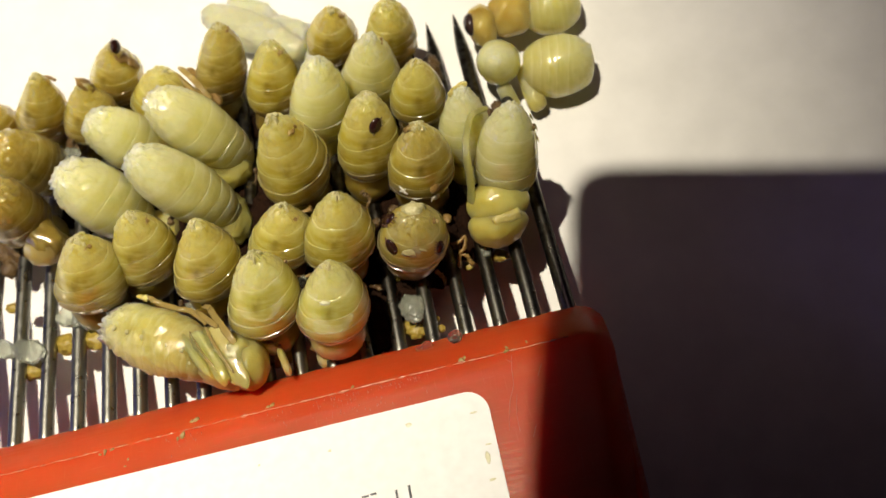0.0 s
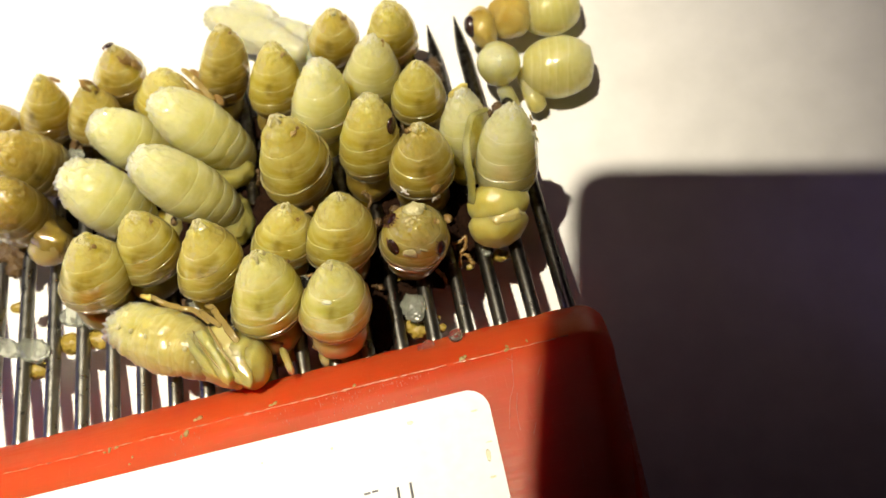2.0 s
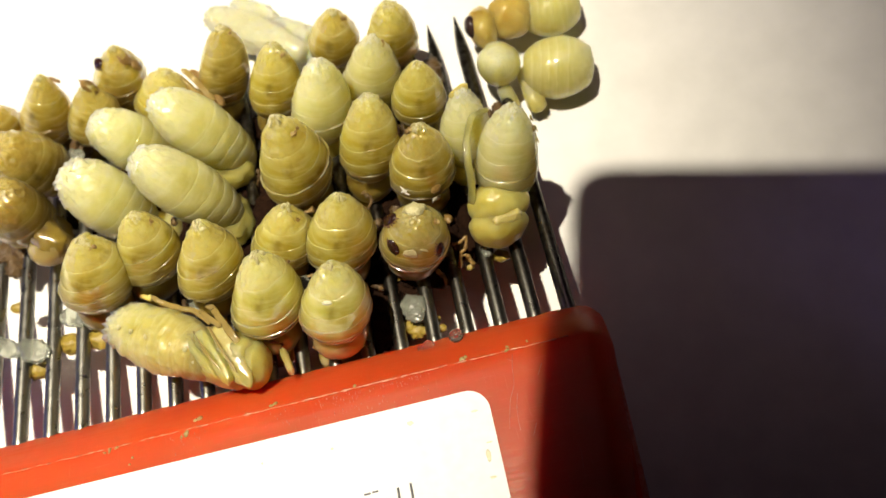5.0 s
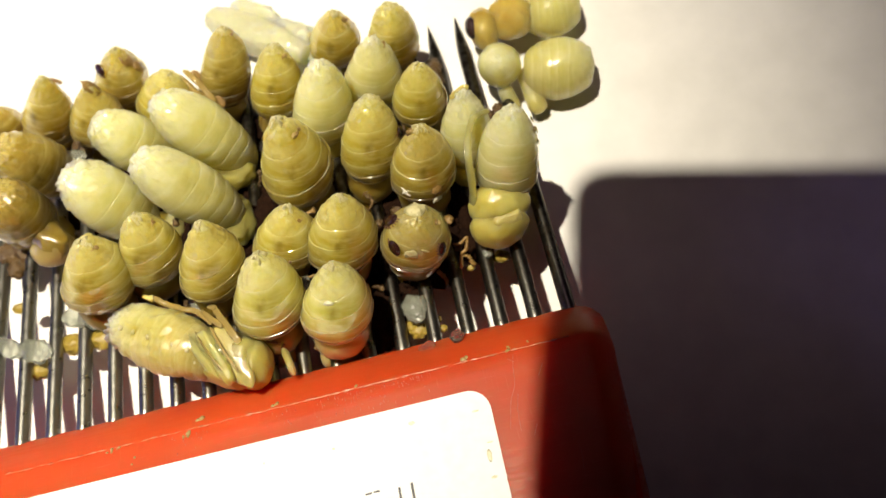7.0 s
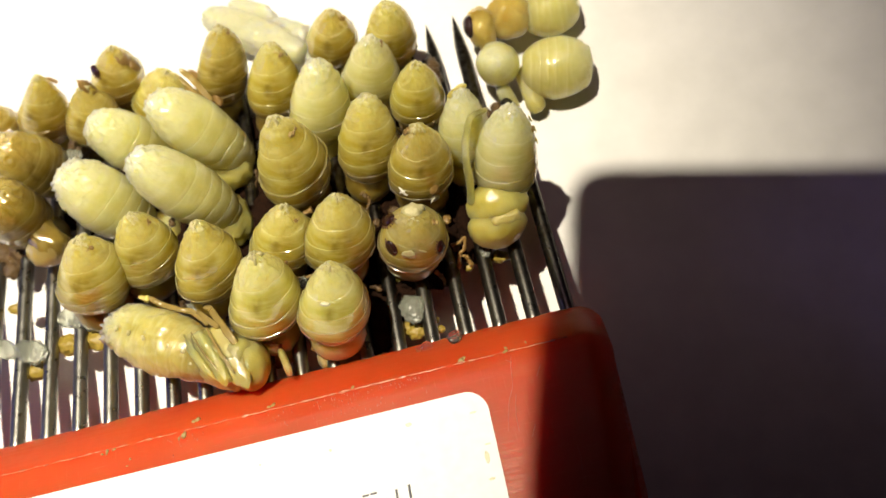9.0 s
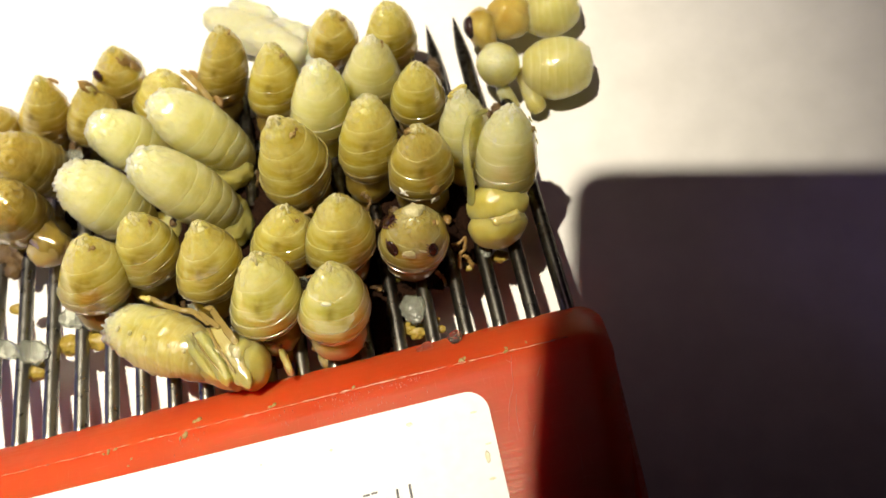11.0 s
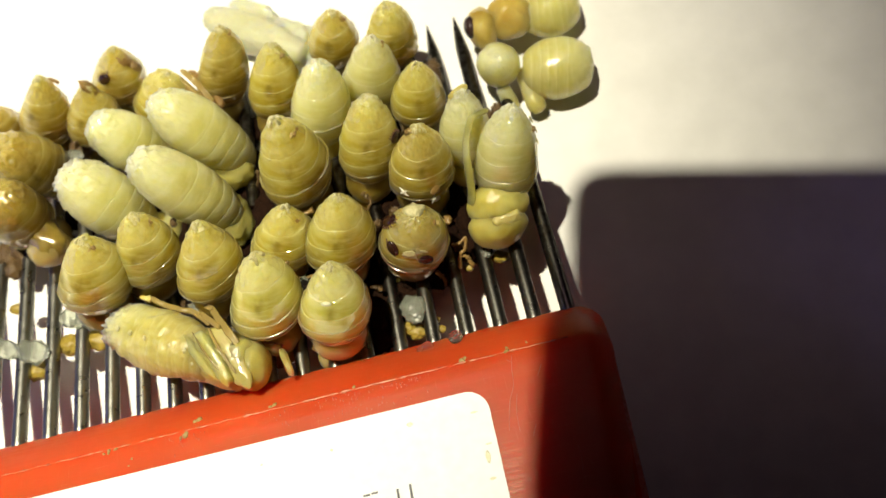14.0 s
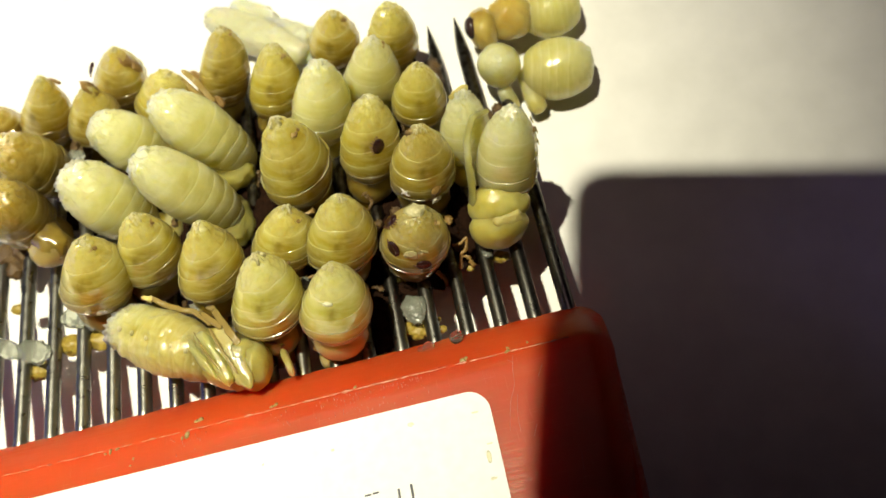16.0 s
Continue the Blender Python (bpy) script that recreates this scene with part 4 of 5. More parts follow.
spot("nub", (36.45, 1.75, 10.35), (0, -0.54, 0.84), 0.20, 0.45, 0.14, PALE_DRY, PUPAE["p5"], "pale nub", 58)
spot("scab", (16.7, 38.9, 8.9), (0.8, -0.1, 0.55), 0.8, 1.0, 0.2, BROWN, PUPAE["p25"], "dark brown crust", 59)
spot("scab", (17.6, 38.4, 7.9), (0.93, -0.2, 0.3), 0.6, 0.8, 0.2, BROWN, PUPAE["p25"], "brown crust", 60)
spot("scab", (13.0, 35.2, 9.8), (0.9, 0, 0.4), 0.8, 1.3, 0.2, BROWN, PUPAE["p26"], "brown crust", 61)

crushed = PUPAE["p19"]
fork_part("wing_pad", lobe((27.6, 48.9, 3.0), (33.4, 45.0, 3.0), 1.15, 0.7, 62, 0.3), SKIN["ghost"], crushed, "translucent torn flap")
fork_part("wing_pad", lobe((32.4, 43.4, 3.4), (36.6, 38.8, 3.6), 1.9, 1.0, 63, 0.2), SKIN["ghost"], crushed, "translucent torn flap")
fork_part("wing_pad", lobe((35.0, 42.4, 2.8), (38.4, 37.0, 3.0), 1.8, 0.9, 64, 0.35), SKIN["ghost"], crushed, "translucent torn flap")

# soft flaps where two whitish pupae have burst
fork_part("flap", lobe((24.6, 29.0, 2.6), (26.0, 23.0, 1.2), 2.5, 1.5, 65, 0.2), SOFT, PUPAE["p20"], "soft translucent flap")
fork_part("flap", lobe((25.0, 21.8, 2.4), (24.4, 15.8, 1.0), 2.6, 1.5, 66, 0.2), SOFT, PUPAE["p21"], "soft translucent flap")

# torn brown bits that stick to the tails
for k, (key, p, n) in enumerate((("p6", (34.67, 11.87, 9.25), (0.77, -0.36, 0.53)),
                                ("p3", (27.28, 12.0, 9.61), (0.94, 0.33, 0.08)),
                                ("p7", (38.1, 6.68, 5.78), (0.35, -0.32, 0.88)),
                                ("p18", (29.92, 36.14, 11.04), (0.27, -0.74, 0.61)),
                                ("p16", (42.27, 35.54, 9.29), (0.73, -0.69, -0.06)),
                                ("p17", (35.34, 31.48, 10.63), (0.65, -0.47, 0.6)),
                                ("p24", (22.44, 35.73, 6.48), (0.93, 0.33, 0.18)),
                                ("p11", (47.19, 16.35, 12.34), (-0.35, -0.26, 0.9)),
                                ("p9", (36.35, 18.97, 13.16), (0.75, -0.41, 0.51)),
                                ("p2", (20.37, 14.48, 11.25), (0.84, 0.11, 0.53)),
                                ("p1", (14.64, 13.0, 11.78), (0.71, -0.06, 0.7)),
                                ("p8", (47.47, 7.83, 9.24), (0.69, 0.14, 0.71)),
                                ("p14", (46.28, 28.7, 11.22), (0.78, -0.18, 0.59)),
                                ("p32", (58.68, 14.35, 10.39), (0.97, -0.18, 0.16)),
                                ("p4", (32.89, 7.03, 9.54), (0.94, 0.3, 0.14)))):
    for h in range(3):
        q = Vector(p) + Vector((0.35 * math.cos(k + 2.1 * h), 0.30 * math.sin(k * 2 + 2.1 * h), 0.12 * h)) * (h > 0)
        spot("torn_bit", q, n, 0.30 - 0.07 * h, 0.12 + 0.05 * (k + h) % 0.12, 0.14, BROWN if (k + h) % 3 else CRUMB, PUPAE[key], "ragged brown bit", 70 + 3 * k + h, 0.8)

cream = PUPAE["p32"]
fork_part("thorax", blob(3.1, 2.5, 2.6, 0.08, 11, 1, 4, (53.7, 10.9, 4.0)), SKIN_PLAIN, cream, "cream thorax")
fork_part("head", blob(2.9, 2.1, 2.4, 0.10, 12, 1, 4, (53.2, 9.0, 3.0)), SKIN_PLAIN, cream, "amber head")
fork_part("mouthpart", lobe((52.6, 8.6, 4.8), (55.7, 8.9, 4.6), 0.80, 0.70, 3), LIMB, cream, "rounded pale mouthpart")
fork_part("wing_pad", ribbon([(55.0, 19.0, 8.8), (53.5, 18.0, 9.8), (52.8, 16.9, 10.0), (52.2, 15.2, 9.9), (51.8, 13.4, 9.2), (51.6, 12.2, 7.0), (51.2, 10.8, 5.4)], 0.28, 0.42, 0.20, 6), SKIN_PLAIN, cream, "long amber wing strip")
# torn fringe on the back of the cream pupa
for k, (p, n) in enumerate((((58.5, 14.2, 12.3), (0.95, 0.1, 0.3)), ((58.8, 14.0, 10.8), (0.97, 0, 0.2)), ((58.8, 13.7, 9.2), (0.97, 0, 0.1)), ((58.5, 13.4, 7.8), (0.97, 0, 0.0)))):
    fork_part("fringe", star(p, n, 0.42, 5, 80 + k), LIMB, cream, "torn pale fringe")

eyed = PUPAE["p36"]
fork_part("thorax", blob(2.9, 2.5, 2.4, 0.15, 21, 1.4, 4, (60.4, 35.4, 2.8)), FUZZ, eyed, "amber thorax")
head = fork_part("head", blob(1.8, 2.6, 2.2, 0.14, 22, 1.2, 4, (57.3, 34.9, 2.7)), FUZZ, eyed, "amber head")
eye = fork_part("compound_eye", blob(0.80, 1.35, 1.25, 0.03, 23, 1, 3, (55.9, 34.8, 3.5)), EYE, eyed, "dark brown oval eye")
eye.parent = head

fork_part("thorax", lobe((60.6, 29.4, 1.0), (61.0, 24.4, -1.6), 1.1, 0.8, 25), MILKY, PUPAE["p34"], "pale soft thorax")
fork_part("flap", lobe((57.6, 27.4, 1.0), (58.4, 24.8, -0.4), 0.9, 0.5, 26), MILKY, PUPAE["p35"], "pale soft flap")
fork_part("thorax", blob(2.6, 2.0, 1.9, 0.12, 31, 1, 3, (4.7, 20.2, 3.1)), FLESH, PUPAE["p29"], "pinkish amber thorax")
fork_part("wing_pad", lobe((2.2, 24.6, 5.2), (6.2, 18.8, 3.0), 1.9, 1.6, 9), THORAX, PUPAE["p29"], "folded amber wing pad")
fork_part("antenna", limb_tube([(6.6, 37.6, 8.4), (7.6, 38.6, 9.3), (8.8, 38.0, 9.0)], 0.28, 0.22, 0.3, 10), BROWN, PUPAE["p26"], "brown torn antenna")
for k, (pts, mat, words) in enumerate((([(22.6, 36.8, 7.0), (24.0, 35.0, 6.6), (25.3, 32.6, 5.0)], HONEYED, "folded pale amber leg"),
                                       ([(23.4, 36.9, 6.4), (24.8, 35.0, 6.0), (26.2, 32.4, 4.4)], BROWN, "folded brown leg"),
                                       ([(21.8, 36.2, 7.0), (23.0, 34.6, 6.8), (24.6, 32.4, 5.2)], HONEYED, "folded amber leg"))):
    fork_part("leg", ribbon(pts, 0.34, 0.45, 0.34, 11 + k), mat, PUPAE["p24"], words)
fork_part("flake", lobe((51.6, 20.3, 10.6), (53.6, 20.7, 11.4), 0.40, 0.14, 4), LIMB, PUPAE["p33"], "yellow flake of torn skin")

# ---- wax, shed skin, drops and crumbs ----
for x, y, z, r in ((42.7, 1.6, -0.9, 1.0), (41.8, 2.4, -1.2, 0.9), (44.6, 2.4, -0.9, 0.55), (45.1, 1.2, -0.7, 0.5), (52.7, 7.5, -0.7, 0.85), (49.3, 7.0, -0.4, 0.5),
                   (1.0, 8.0, -1.0, 1.25), (5.0, 10.0, -0.8, 1.45), (8.4, 9.6, -0.8, 1.45), (-1.5, 16.0, -0.6, 0.8), (33.2, 1.3, -0.4, 0.9), (34.6, 1.0, -0.7, 0.8)):
    solid("wax_crumb", blob(r, r * 0.8, r * 0.7, 0.35, x, 1.6, 3), WAX, "ragged crumb of yellow wax between the needles", "wax", "wax crumbs", m=FORK @ pose(x * MM, y * MM, z * MM))
for x, y, z, rx, ry, rz in ((42.9, 3.5, 0.95, 1.2, 1.4, 0.6), (1.6, 9.4, 0.95, 2.0, 1.25, 0.6), (-1.6, 10.6, 0.95, 2.2, 0.9, 0.5), (6.2, 12.2, 1.0, 1.6, 1.1, 0.6), (8.6, 11.2, 0.9, 1.6, 1.0, 0.55),
                            (20.4, 8.7, 3.0, 0.9, 0.5, 0.3), (32.9, 7.6, 4.2, 0.5, 0.8, 0.3), (7.9, 31.3, 4.2, 1.3, 0.7, 0.5), (51.4, 7.6, 0.9, 0.5, 0.6, 0.35)):
    solid("shed_skin", blob(rx, ry, rz * 0.6, 0.32, x, 1.1, 4), SHED, "translucent scrap of shed skin on the needles", "shed skin", "scraps of skin", m=FORK @ pose(x * MM, y * MM, z * MM, 0, 0, -35 + x))
for x, y, z, r in ((46.55, -1.05, 2.15, 0.68), (43.7, -1.2, 1.85, 0.55), (42.9, -1.3, 1.9, 0.3)):
    solid("fluid_drop", blob(r * 1.1, r, r * 0.8, 0.08, x, 1, 3), FLUID, "clear drop of fluid on the red handle", "drop", "drops of fluid", m=FORK @ pose(x * MM, y * MM, z * MM))
for k in range(12):
    a, d = k * 2.4, 0.28 + 0.05 * k
    x, y = 46.5 + d * math.cos(a) * 0.8, -0.55 + d * math.sin(a) * 0.5
    solid("bubble", blob(0.12 + 0.03 * (k % 3), 0.13, 0.12, 0.02, k, 1, 2), FLUID, "tiny clear bubble beside the drop", "bubble", "bubbles", m=FORK @ pose(x * MM, y * MM, (1.55 - 0.35 * (y + 0.55)) * MM))
# dark clumps added so that the shaded gaps between the needles turn black
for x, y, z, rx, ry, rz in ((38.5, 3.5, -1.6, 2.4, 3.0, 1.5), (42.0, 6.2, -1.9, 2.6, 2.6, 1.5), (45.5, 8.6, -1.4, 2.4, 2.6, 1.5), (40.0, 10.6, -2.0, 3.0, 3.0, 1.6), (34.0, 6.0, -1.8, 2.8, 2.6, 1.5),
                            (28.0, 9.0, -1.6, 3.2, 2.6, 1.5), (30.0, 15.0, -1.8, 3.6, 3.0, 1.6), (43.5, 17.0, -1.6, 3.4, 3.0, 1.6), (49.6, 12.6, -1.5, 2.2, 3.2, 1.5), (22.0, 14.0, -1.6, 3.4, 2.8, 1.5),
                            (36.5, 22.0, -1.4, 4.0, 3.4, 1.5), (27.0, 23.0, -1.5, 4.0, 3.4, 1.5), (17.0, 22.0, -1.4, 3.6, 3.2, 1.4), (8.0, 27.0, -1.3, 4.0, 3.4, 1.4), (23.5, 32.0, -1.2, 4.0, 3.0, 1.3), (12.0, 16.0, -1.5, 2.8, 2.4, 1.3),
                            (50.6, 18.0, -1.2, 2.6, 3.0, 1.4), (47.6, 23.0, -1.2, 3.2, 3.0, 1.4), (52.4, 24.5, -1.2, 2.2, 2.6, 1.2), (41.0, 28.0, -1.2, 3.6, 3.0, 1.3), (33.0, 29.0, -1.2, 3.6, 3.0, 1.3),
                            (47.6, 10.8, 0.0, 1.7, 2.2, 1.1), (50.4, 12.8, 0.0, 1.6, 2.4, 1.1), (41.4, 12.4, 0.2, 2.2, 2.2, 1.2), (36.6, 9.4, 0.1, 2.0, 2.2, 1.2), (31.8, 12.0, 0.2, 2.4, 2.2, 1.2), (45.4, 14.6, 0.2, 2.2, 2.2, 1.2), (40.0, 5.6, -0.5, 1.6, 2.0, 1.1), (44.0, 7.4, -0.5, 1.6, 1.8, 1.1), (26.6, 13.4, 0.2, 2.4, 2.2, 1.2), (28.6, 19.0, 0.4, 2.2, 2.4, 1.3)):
    solid("comb_debris", blob(rx, ry, rz, 0.35, x + z, 1.5, 4), DEBRIS_SHADE, "dark brown clump of comb debris, doubling as shade under the needles", "debris", "debris clumps", m=FORK @ pose(x * MM, y * MM, z * MM))
# a dark comb mass added under and between the needles, filling in the brood's shade
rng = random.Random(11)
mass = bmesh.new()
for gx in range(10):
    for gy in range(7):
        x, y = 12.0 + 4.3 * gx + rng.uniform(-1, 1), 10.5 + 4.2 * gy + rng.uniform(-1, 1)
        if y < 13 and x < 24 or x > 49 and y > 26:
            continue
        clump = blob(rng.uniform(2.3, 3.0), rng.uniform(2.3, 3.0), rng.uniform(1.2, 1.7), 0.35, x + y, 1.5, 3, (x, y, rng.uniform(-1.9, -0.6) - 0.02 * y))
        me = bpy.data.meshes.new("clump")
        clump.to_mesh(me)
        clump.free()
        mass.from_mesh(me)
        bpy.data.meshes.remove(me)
solid("crushed_comb", mass, DEBRIS_SHADE, "dark comb mass, doubling as shade under the needles", "comb debris", kind="stuff", m=FORK)
# the last four also stand in for the pupae's shadow at the far left
for x, y, z, r in ((50.0, 31.2, 1.2, 1.3), (50.3, 33.0, 0.8, 1.1), (54.8, 24.6, -0.4, 1.1), (56.6, 25.4, -0.6, 0.9), (3.2, 34.4, 2.6, 1.5), (7.6, 33.6, 2.4, 1.3), (-1.8, 20.9, 0.0, 1.0), (-2.7, 23.2, 0.0, 1.5), (-0.8, 23.0, 0.0, 1.4), (2.4, 22.8, 0.0, 1.5)):
    solid("wax_crumb", blob(r, 1.2 * r, r * 0.9, 0.35, x, 1.6, 3), CRUST, "dark brown crumb of comb wedged between the needles", "wax", "wax crumbs", m=FORK @ pose(x * MM, y * MM, z * MM))
rng = random.Random(7)
for x, y, z, r in ((21.0, -3.5, 3.6, 0.34), (20.6, -3.6, 3.65, 0.22), (19.9, -4.9, 4.25, 0.32), (19.4, -5.1, 4.25, 0.2), (12.2, -4.7, 4.2, 0.30), (12.9, -4.6, 4.2, 0.22), (11.7, -4.8, 4.2, 0.18),
                   (28.6, -4.0, 3.9, 0.30), (28.2, -4.1, 3.95, 0.2), (36.4, -4.2, 4.0, 0.22), (46.8, -4.2, 4.05, 0.30), (47.1, -4.0, 3.95, 0.2), (51.0, -4.4, 4.15, 0.26), (51.1, -4.0, 3.9, 0.18),
                   (53.0, -3.9, 3.85, 0.16), (14.5, -5.9, 4.25, 0.14), (14.2, -6.5, 4.25, 0.12)):
    solid("crumb", blob(r, r * rng.uniform(0.5, 0.9), r * 0.6, 0.4, x + y, 1.8, 2), CRUMB, "brownish crumb stuck to the red handle", "crumb", "crumbs", m=FORK @ pose(x * MM, y * MM, z * MM, 0, 0, rng.uniform(0, 180)))
solid("torn_thread", limb_tube([(48.2, 8.3, 3.0), (49.0, 8.1, 3.3), (49.7, 8.5, 3.4), (49.4, 7.6, 2.8), (48.8, 7.3, 2.4), (48.4, 6.6, 0.7)], 0.14, 0.22, 0.6, 13), BROWN, "curled amber thread of torn skin", "torn skin", m=FORK)

# ragged brown strands of torn skin and comb that hang between the pupae
for k, (x, y, z) in enumerate(((33.4, 14.6, 4.5), (35.1, 15.2, 5.0), (44.2, 16.0, 5.0), (37.2, 7.0, 3.5), (52.7, 11.5, 3.5), (19.7, 18.2, 4.5), (29.6, 2.3, 2.5), (49.8, 6.2, 1.6), (40.2, 5.7, 2.5), (29.4, 22.7, 4.0), (19.9, 25.6, 5.0), (45.0, 20.9, 5.0), (20.1, 8.6, 3.5), (48.7, 16.1, 5.0), (8.4, 32.5, 5.0), (26.9, 11.4, 4.0), (31.9, 8.3, 3.5), (40.5, 15.8, 5.0), (53.0, 14.8, 5.0), (46.0, 6.6, 1.5))):
    r2 = random.Random(200 + k)
    pts, at = [], Vector((x, y, z))
    turn = Vector((r2.uniform(-1, 1), r2.uniform(-1, 1), r2.uniform(-0.6, 0.4))).normalized()
    for h in range(6):
        pts.append(tuple(at))
        turn = (turn + 0.7 * Vector((r2.uniform(-1, 1), r2.uniform(-1, 1), r2.uniform(-1, 0.7)))).normalized()
        at = at + turn * r2.uniform(0.35, 0.6)
    solid("torn_strand", limb_tube(pts, 0.26, 0.10, 1.2, k), (CRUST, BROWN, CRUST)[k % 3], "ragged brown strand of torn skin between the pupae", "torn skin", "torn strands", "stuff", m=FORK)


for k, (x, y, z, r) in enumerate(((33.3, 17.4, 4.0, 0.7), (34.7, 17.2, 4.4, 0.6), (37.6, 16.2, 4.2, 0.8), (38.6, 15.6, 4.0, 0.6), (39.8, 14.3, 3.8, 0.6), (32.2, 16.6, 3.6, 0.5),
                                  (48.7, 8.2, 2.6, 0.5), (48.3, 12.2, 1.4, 0.5), (43.2, 13.8, 3.0, 0.6), (41.1, 12.9, 3.0, 0.5), (33.0, 1.5, 2.2, 0.6), (34.4, 1.7, 1.8, 0.6))):
    solid("torn_clump", blob(r, 0.8 * r, 0.7 * r, 0.6, 300 + k, 1.8, 3), (CRUST, BROWN, CRUST)[k % 3], "small ragged brown clump between the pupae", "torn skin", "torn clumps", m=FORK @ pose(x * MM, y * MM, z * MM, 0, 0, 40 * k))


def motions():
    walk(WALKER, [
        (0.0, pose(0.04388, 0.02095, 0.01626, -46.6, 24.9, -133.5)),
        (0.4, pose(0.04395, 0.02095, 0.01623, -36.4, 39.2, -114.6)),
        (0.8, pose(0.04425, 0.02098, 0.01606, -24.8, 54.9, -86.4)),
        (1.2, pose(0.04444, 0.02103, 0.01594, -32.5, 48.1, -85.8)),
        (1.6, pose(0.04480, 0.02108, 0.01562, -44.9, 37.5, -102.6)),
        (2.0, pose(0.04510, 0.02108, 0.01522, -56.4, 27.9, -106.7)),
        (2.4, pose(0.04525, 0.02110, 0.01491, -68.3, 9.5, -109.3)),
        (2.8, pose(0.04540, 0.02108, 0.01441, -76.8, -11.9, -111.0)),
        (3.2, pose(0.04541, 0.02105, 0.01432, -77.0, -11.4, -111.1)),
        (3.6, pose(0.04547, 0.02107, 0.01403, -84.0, -41.8, -104.7)),
        (4.2, pose(0.04545, 0.02104, 0.01406, -80.4, -8.5, -111.5)),
        (5.2, pose(0.04552, 0.02137, 0.01312, -96.7, -72.4, -84.9)),
        (6.5, pose(0.04552, 0.02119, 0.01356, -84.0, -67.4, -106.7)),
        (9.0, pose(0.04551, 0.02119, 0.01298, -40.6, -70.0, -127.4)),
        (11.0, pose(0.04554, 0.02098, 0.01305, 32.0, -57.1, 147.7)),
        (12.2, pose(0.04551, 0.02103, 0.01267, 95.9, 67.2, 93.7)),
        (13.0, pose(0.04551, 0.02111, 0.01252, 97.2, 73.3, 95.5)),
        (13.6, pose(0.04538, 0.02061, 0.01346, 80.6, 52.8, 60.1)),
        (14.0, pose(0.04518, 0.02041, 0.01406, 75.6, 36.9, 52.2)),
        (14.3, pose(0.04503, 0.02020, 0.01411, 74.3, 19.6, 46.8)),
        (14.6, pose(0.04465, 0.01990, 0.01429, 70.4, -4.1, 41.0)),
        (15.0, pose(0.04435, 0.01985, 0.01456, 58.7, -27.8, 45.7)),
        (15.3, pose(0.04402, 0.01972, 0.01462, 55.4, -31.0, 44.8)),
        (15.6, pose(0.04366, 0.01979, 0.01497, 48.9, -34.5, 49.4)),
        (16.0, pose(0.04348, 0.01968, 0.01492, 41.3, -42.7, 52.6)),
    ])
    walk(CLIMBER, [
        (0.0, pose(0.01651, 0.04057, 0.01103, 57.9, 1.7, 77.2)),
        (0.5, pose(0.01647, 0.04076, 0.01116, 51.7, -1.8, 76.7)),
        (1.0, pose(0.01630, 0.04086, 0.01123, -15.3, -29.7, 73.0)),
        (1.5, pose(0.01582, 0.04119, 0.01094, 8.5, 35.0, 85.9)),
        (2.0, pose(0.01553, 0.04117, 0.01090, 4.7, 44.0, 91.1)),
        (2.5, pose(0.01500, 0.04151, 0.01035, -10.7, 34.2, 93.8)),
        (3.0, pose(0.01472, 0.04126, 0.01047, -8.4, 35.9, 101.7)),
        (3.5, pose(0.01379, 0.04175, 0.00943, -2.7, 47.6, 115.7)),
        (4.0, pose(0.01355, 0.04131, 0.00964, 1.3, 25.8, 127.0)),
        (6.5, pose(0.01348, 0.03972, 0.00973, -37.4, 4.6, 120.2)),
        (7.0, pose(0.01345, 0.03968, 0.00970, -39.2, -3.5, 120.8)),
        (7.5, pose(0.01338, 0.03932, 0.00949, -38.8, 8.4, 134.1)),
        (8.0, pose(0.01319, 0.03954, 0.00945, -40.0, 9.7, 133.9)),
        (8.5, pose(0.01326, 0.03958, 0.00952, -39.5, 1.3, 125.3)),
        (9.0, pose(0.01326, 0.03957, 0.00951, -39.5, -2.5, 120.8)),
        (11.5, pose(0.01330, 0.03898, 0.00922, -44.1, -2.1, 130.6)),
        (12.0, pose(0.01318, 0.03886, 0.00905, -42.7, -20.1, 111.6)),
        (12.6, pose(0.01330, 0.03879, 0.00908, -33.6, -36.6, 100.7)),
        (13.0, pose(0.01333, 0.03880, 0.00910, -26.7, -42.3, 88.6)),
        (13.3, pose(0.01335, 0.03879, 0.00911, -17.8, -46.0, 75.9)),
        (13.6, pose(0.01361, 0.03864, 0.00914, 8.3, -49.5, 50.1)),
        (14.0, pose(0.01382, 0.03861, 0.00921, 37.0, -26.0, 3.5)),
        (14.3, pose(0.01397, 0.03892, 0.00954, 35.4, -20.9, 0.0)),
        (14.6, pose(0.01359, 0.03931, 0.00960, 6.0, -38.7, 36.7)),
        (15.0, pose(0.01307, 0.03956, 0.00936, -28.9, -31.1, 67.1)),
        (15.3, pose(0.01263, 0.04003, 0.00909, -37.4, -21.6, 74.2)),
        (15.6, pose(0.01257, 0.04020, 0.00905, -42.4, -10.9, 80.7)),
        (16.0, pose(0.01212, 0.04080, 0.00853, -45.8, 13.3, 83.2)),
    ])
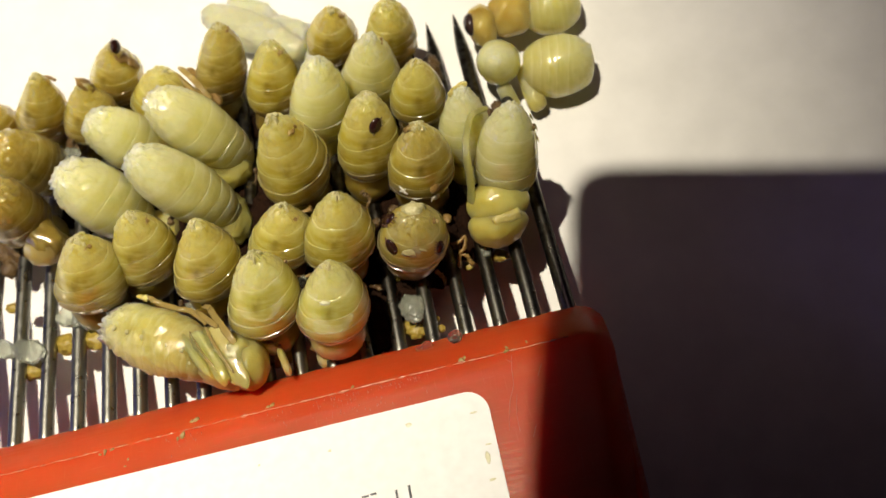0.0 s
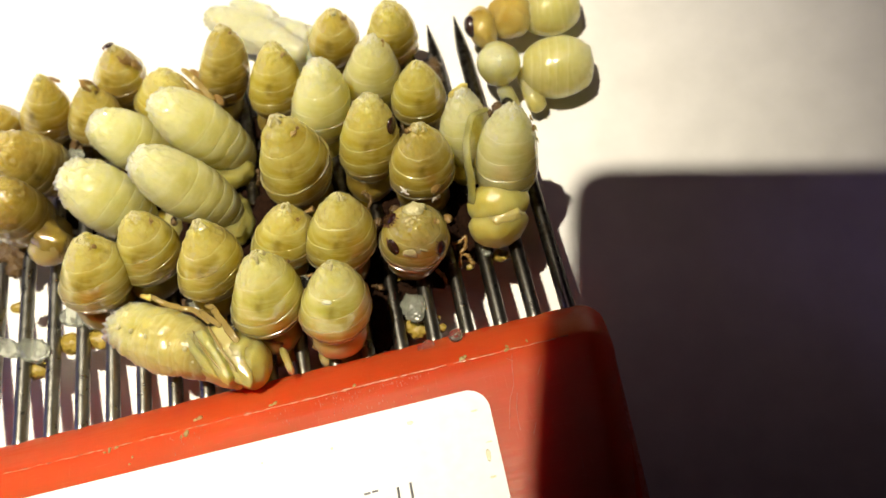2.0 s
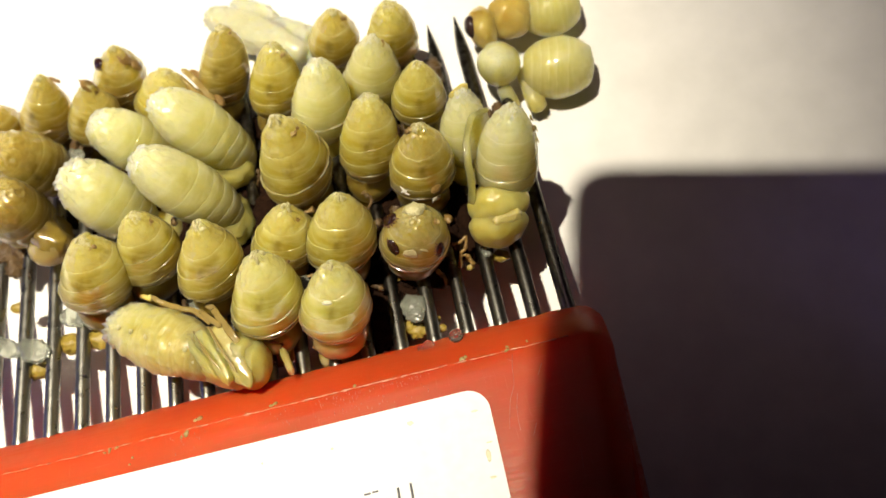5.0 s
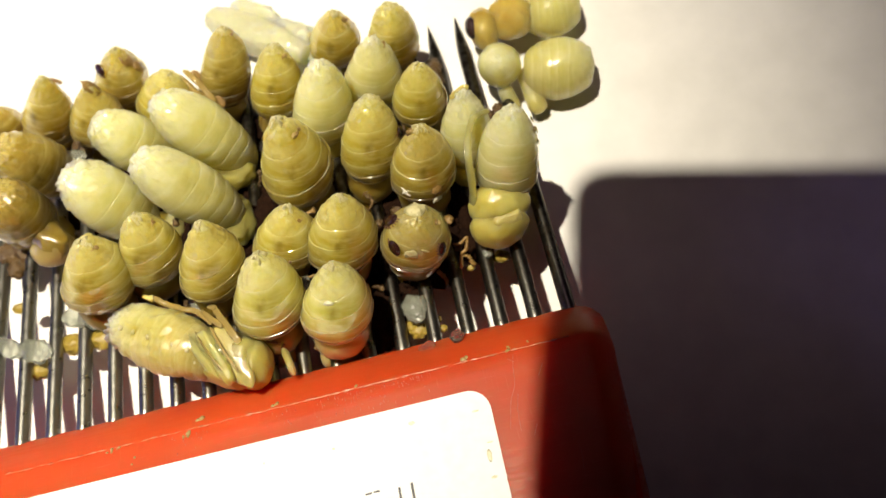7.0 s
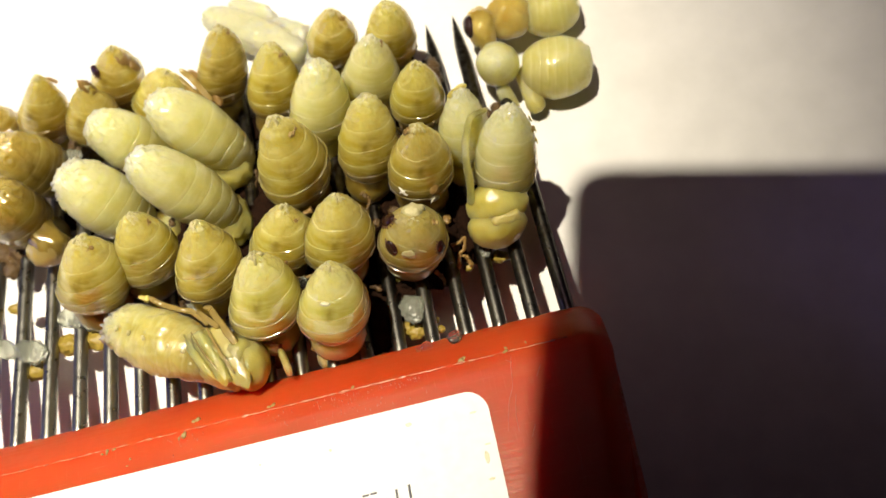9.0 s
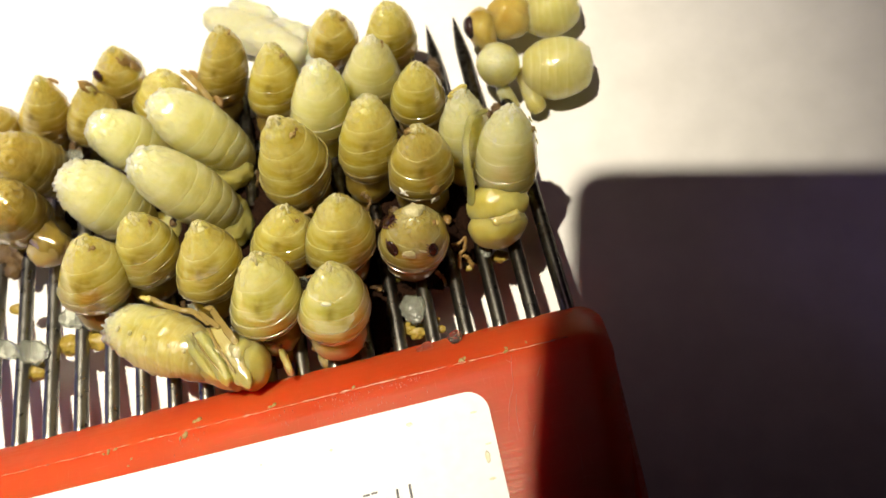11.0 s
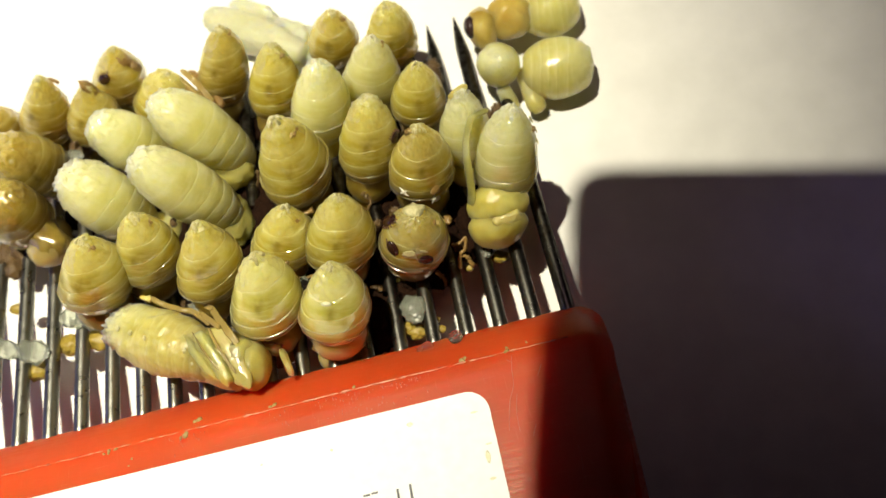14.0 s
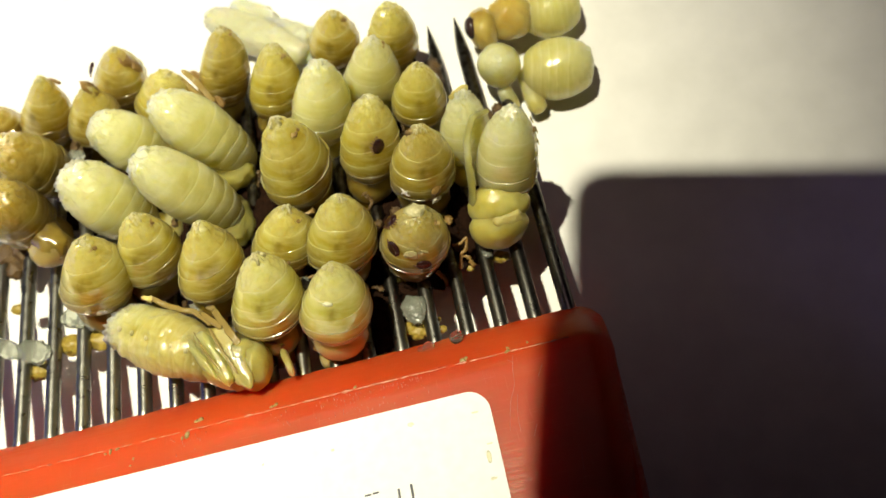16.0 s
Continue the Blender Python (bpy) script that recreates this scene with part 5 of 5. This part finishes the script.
    walk(ROAMER, [
        (0.0, pose(0.04720, 0.00769, 0.01531, 53.0, -59.4, 79.1)),
        (4.0, pose(0.04717, 0.00768, 0.01535, 53.1, -59.3, 79.1)),
        (6.5, pose(0.04692, 0.00744, 0.01533, 44.7, -63.0, 85.1)),
        (7.0, pose(0.04720, 0.00768, 0.01527, 54.6, -61.5, 78.3)),
        (7.5, pose(0.04730, 0.00765, 0.01492, 57.4, -65.2, 76.9)),
        (8.0, pose(0.04737, 0.00792, 0.01544, 51.8, -58.4, 79.3)),
        (9.0, pose(0.04732, 0.00782, 0.01532, 53.1, -59.3, 79.1)),
        (11.5, pose(0.04652, 0.00754, 0.01604, 23.6, -57.8, 100.1)),
        (12.0, pose(0.04663, 0.00749, 0.01585, 23.6, -61.7, 99.9)),
        (12.5, pose(0.04641, 0.00733, 0.01582, 4.2, -61.9, 114.4)),
        (13.0, pose(0.04613, 0.00713, 0.01572, -18.9, -61.2, 128.7)),
        (13.5, pose(0.04604, 0.00693, 0.01537, -39.1, -58.0, 148.2)),
        (14.0, pose(0.04575, 0.00695, 0.01557, -51.5, -49.3, 163.2)),
        (14.5, pose(0.04547, 0.00681, 0.01537, -52.7, -33.1, 165.2)),
        (15.0, pose(0.04546, 0.00668, 0.01514, -55.5, -31.6, 168.1)),
        (16.0, pose(0.04532, 0.00667, 0.01516, -56.3, -31.9, 168.2)),
    ])
    walk(SITTER, [
        (0.0, pose(0.04349, 0.01083, 0.01727, 24.1, 36.4, -175.2)),
        (16.0, pose(0.04349, 0.01083, 0.01727, 24.1, 36.4, -175.2)),
    ])
    walk(RESTER, [
        (0.0, pose(0.04315, 0.00848, 0.01663, -40.0, -34.2, 100.8)),
        (16.0, pose(0.04315, 0.00848, 0.01663, -40.0, -34.2, 100.8)),
    ])
    walk(PALE_MITE, [
        (0.0, pose(0.04779, 0.01362, 0.01228, 55.0, 97.0, -21.9)),
        (16.0, pose(0.04779, 0.01362, 0.01228, 55.0, 97.0, -21.9)),
    ])


motions()
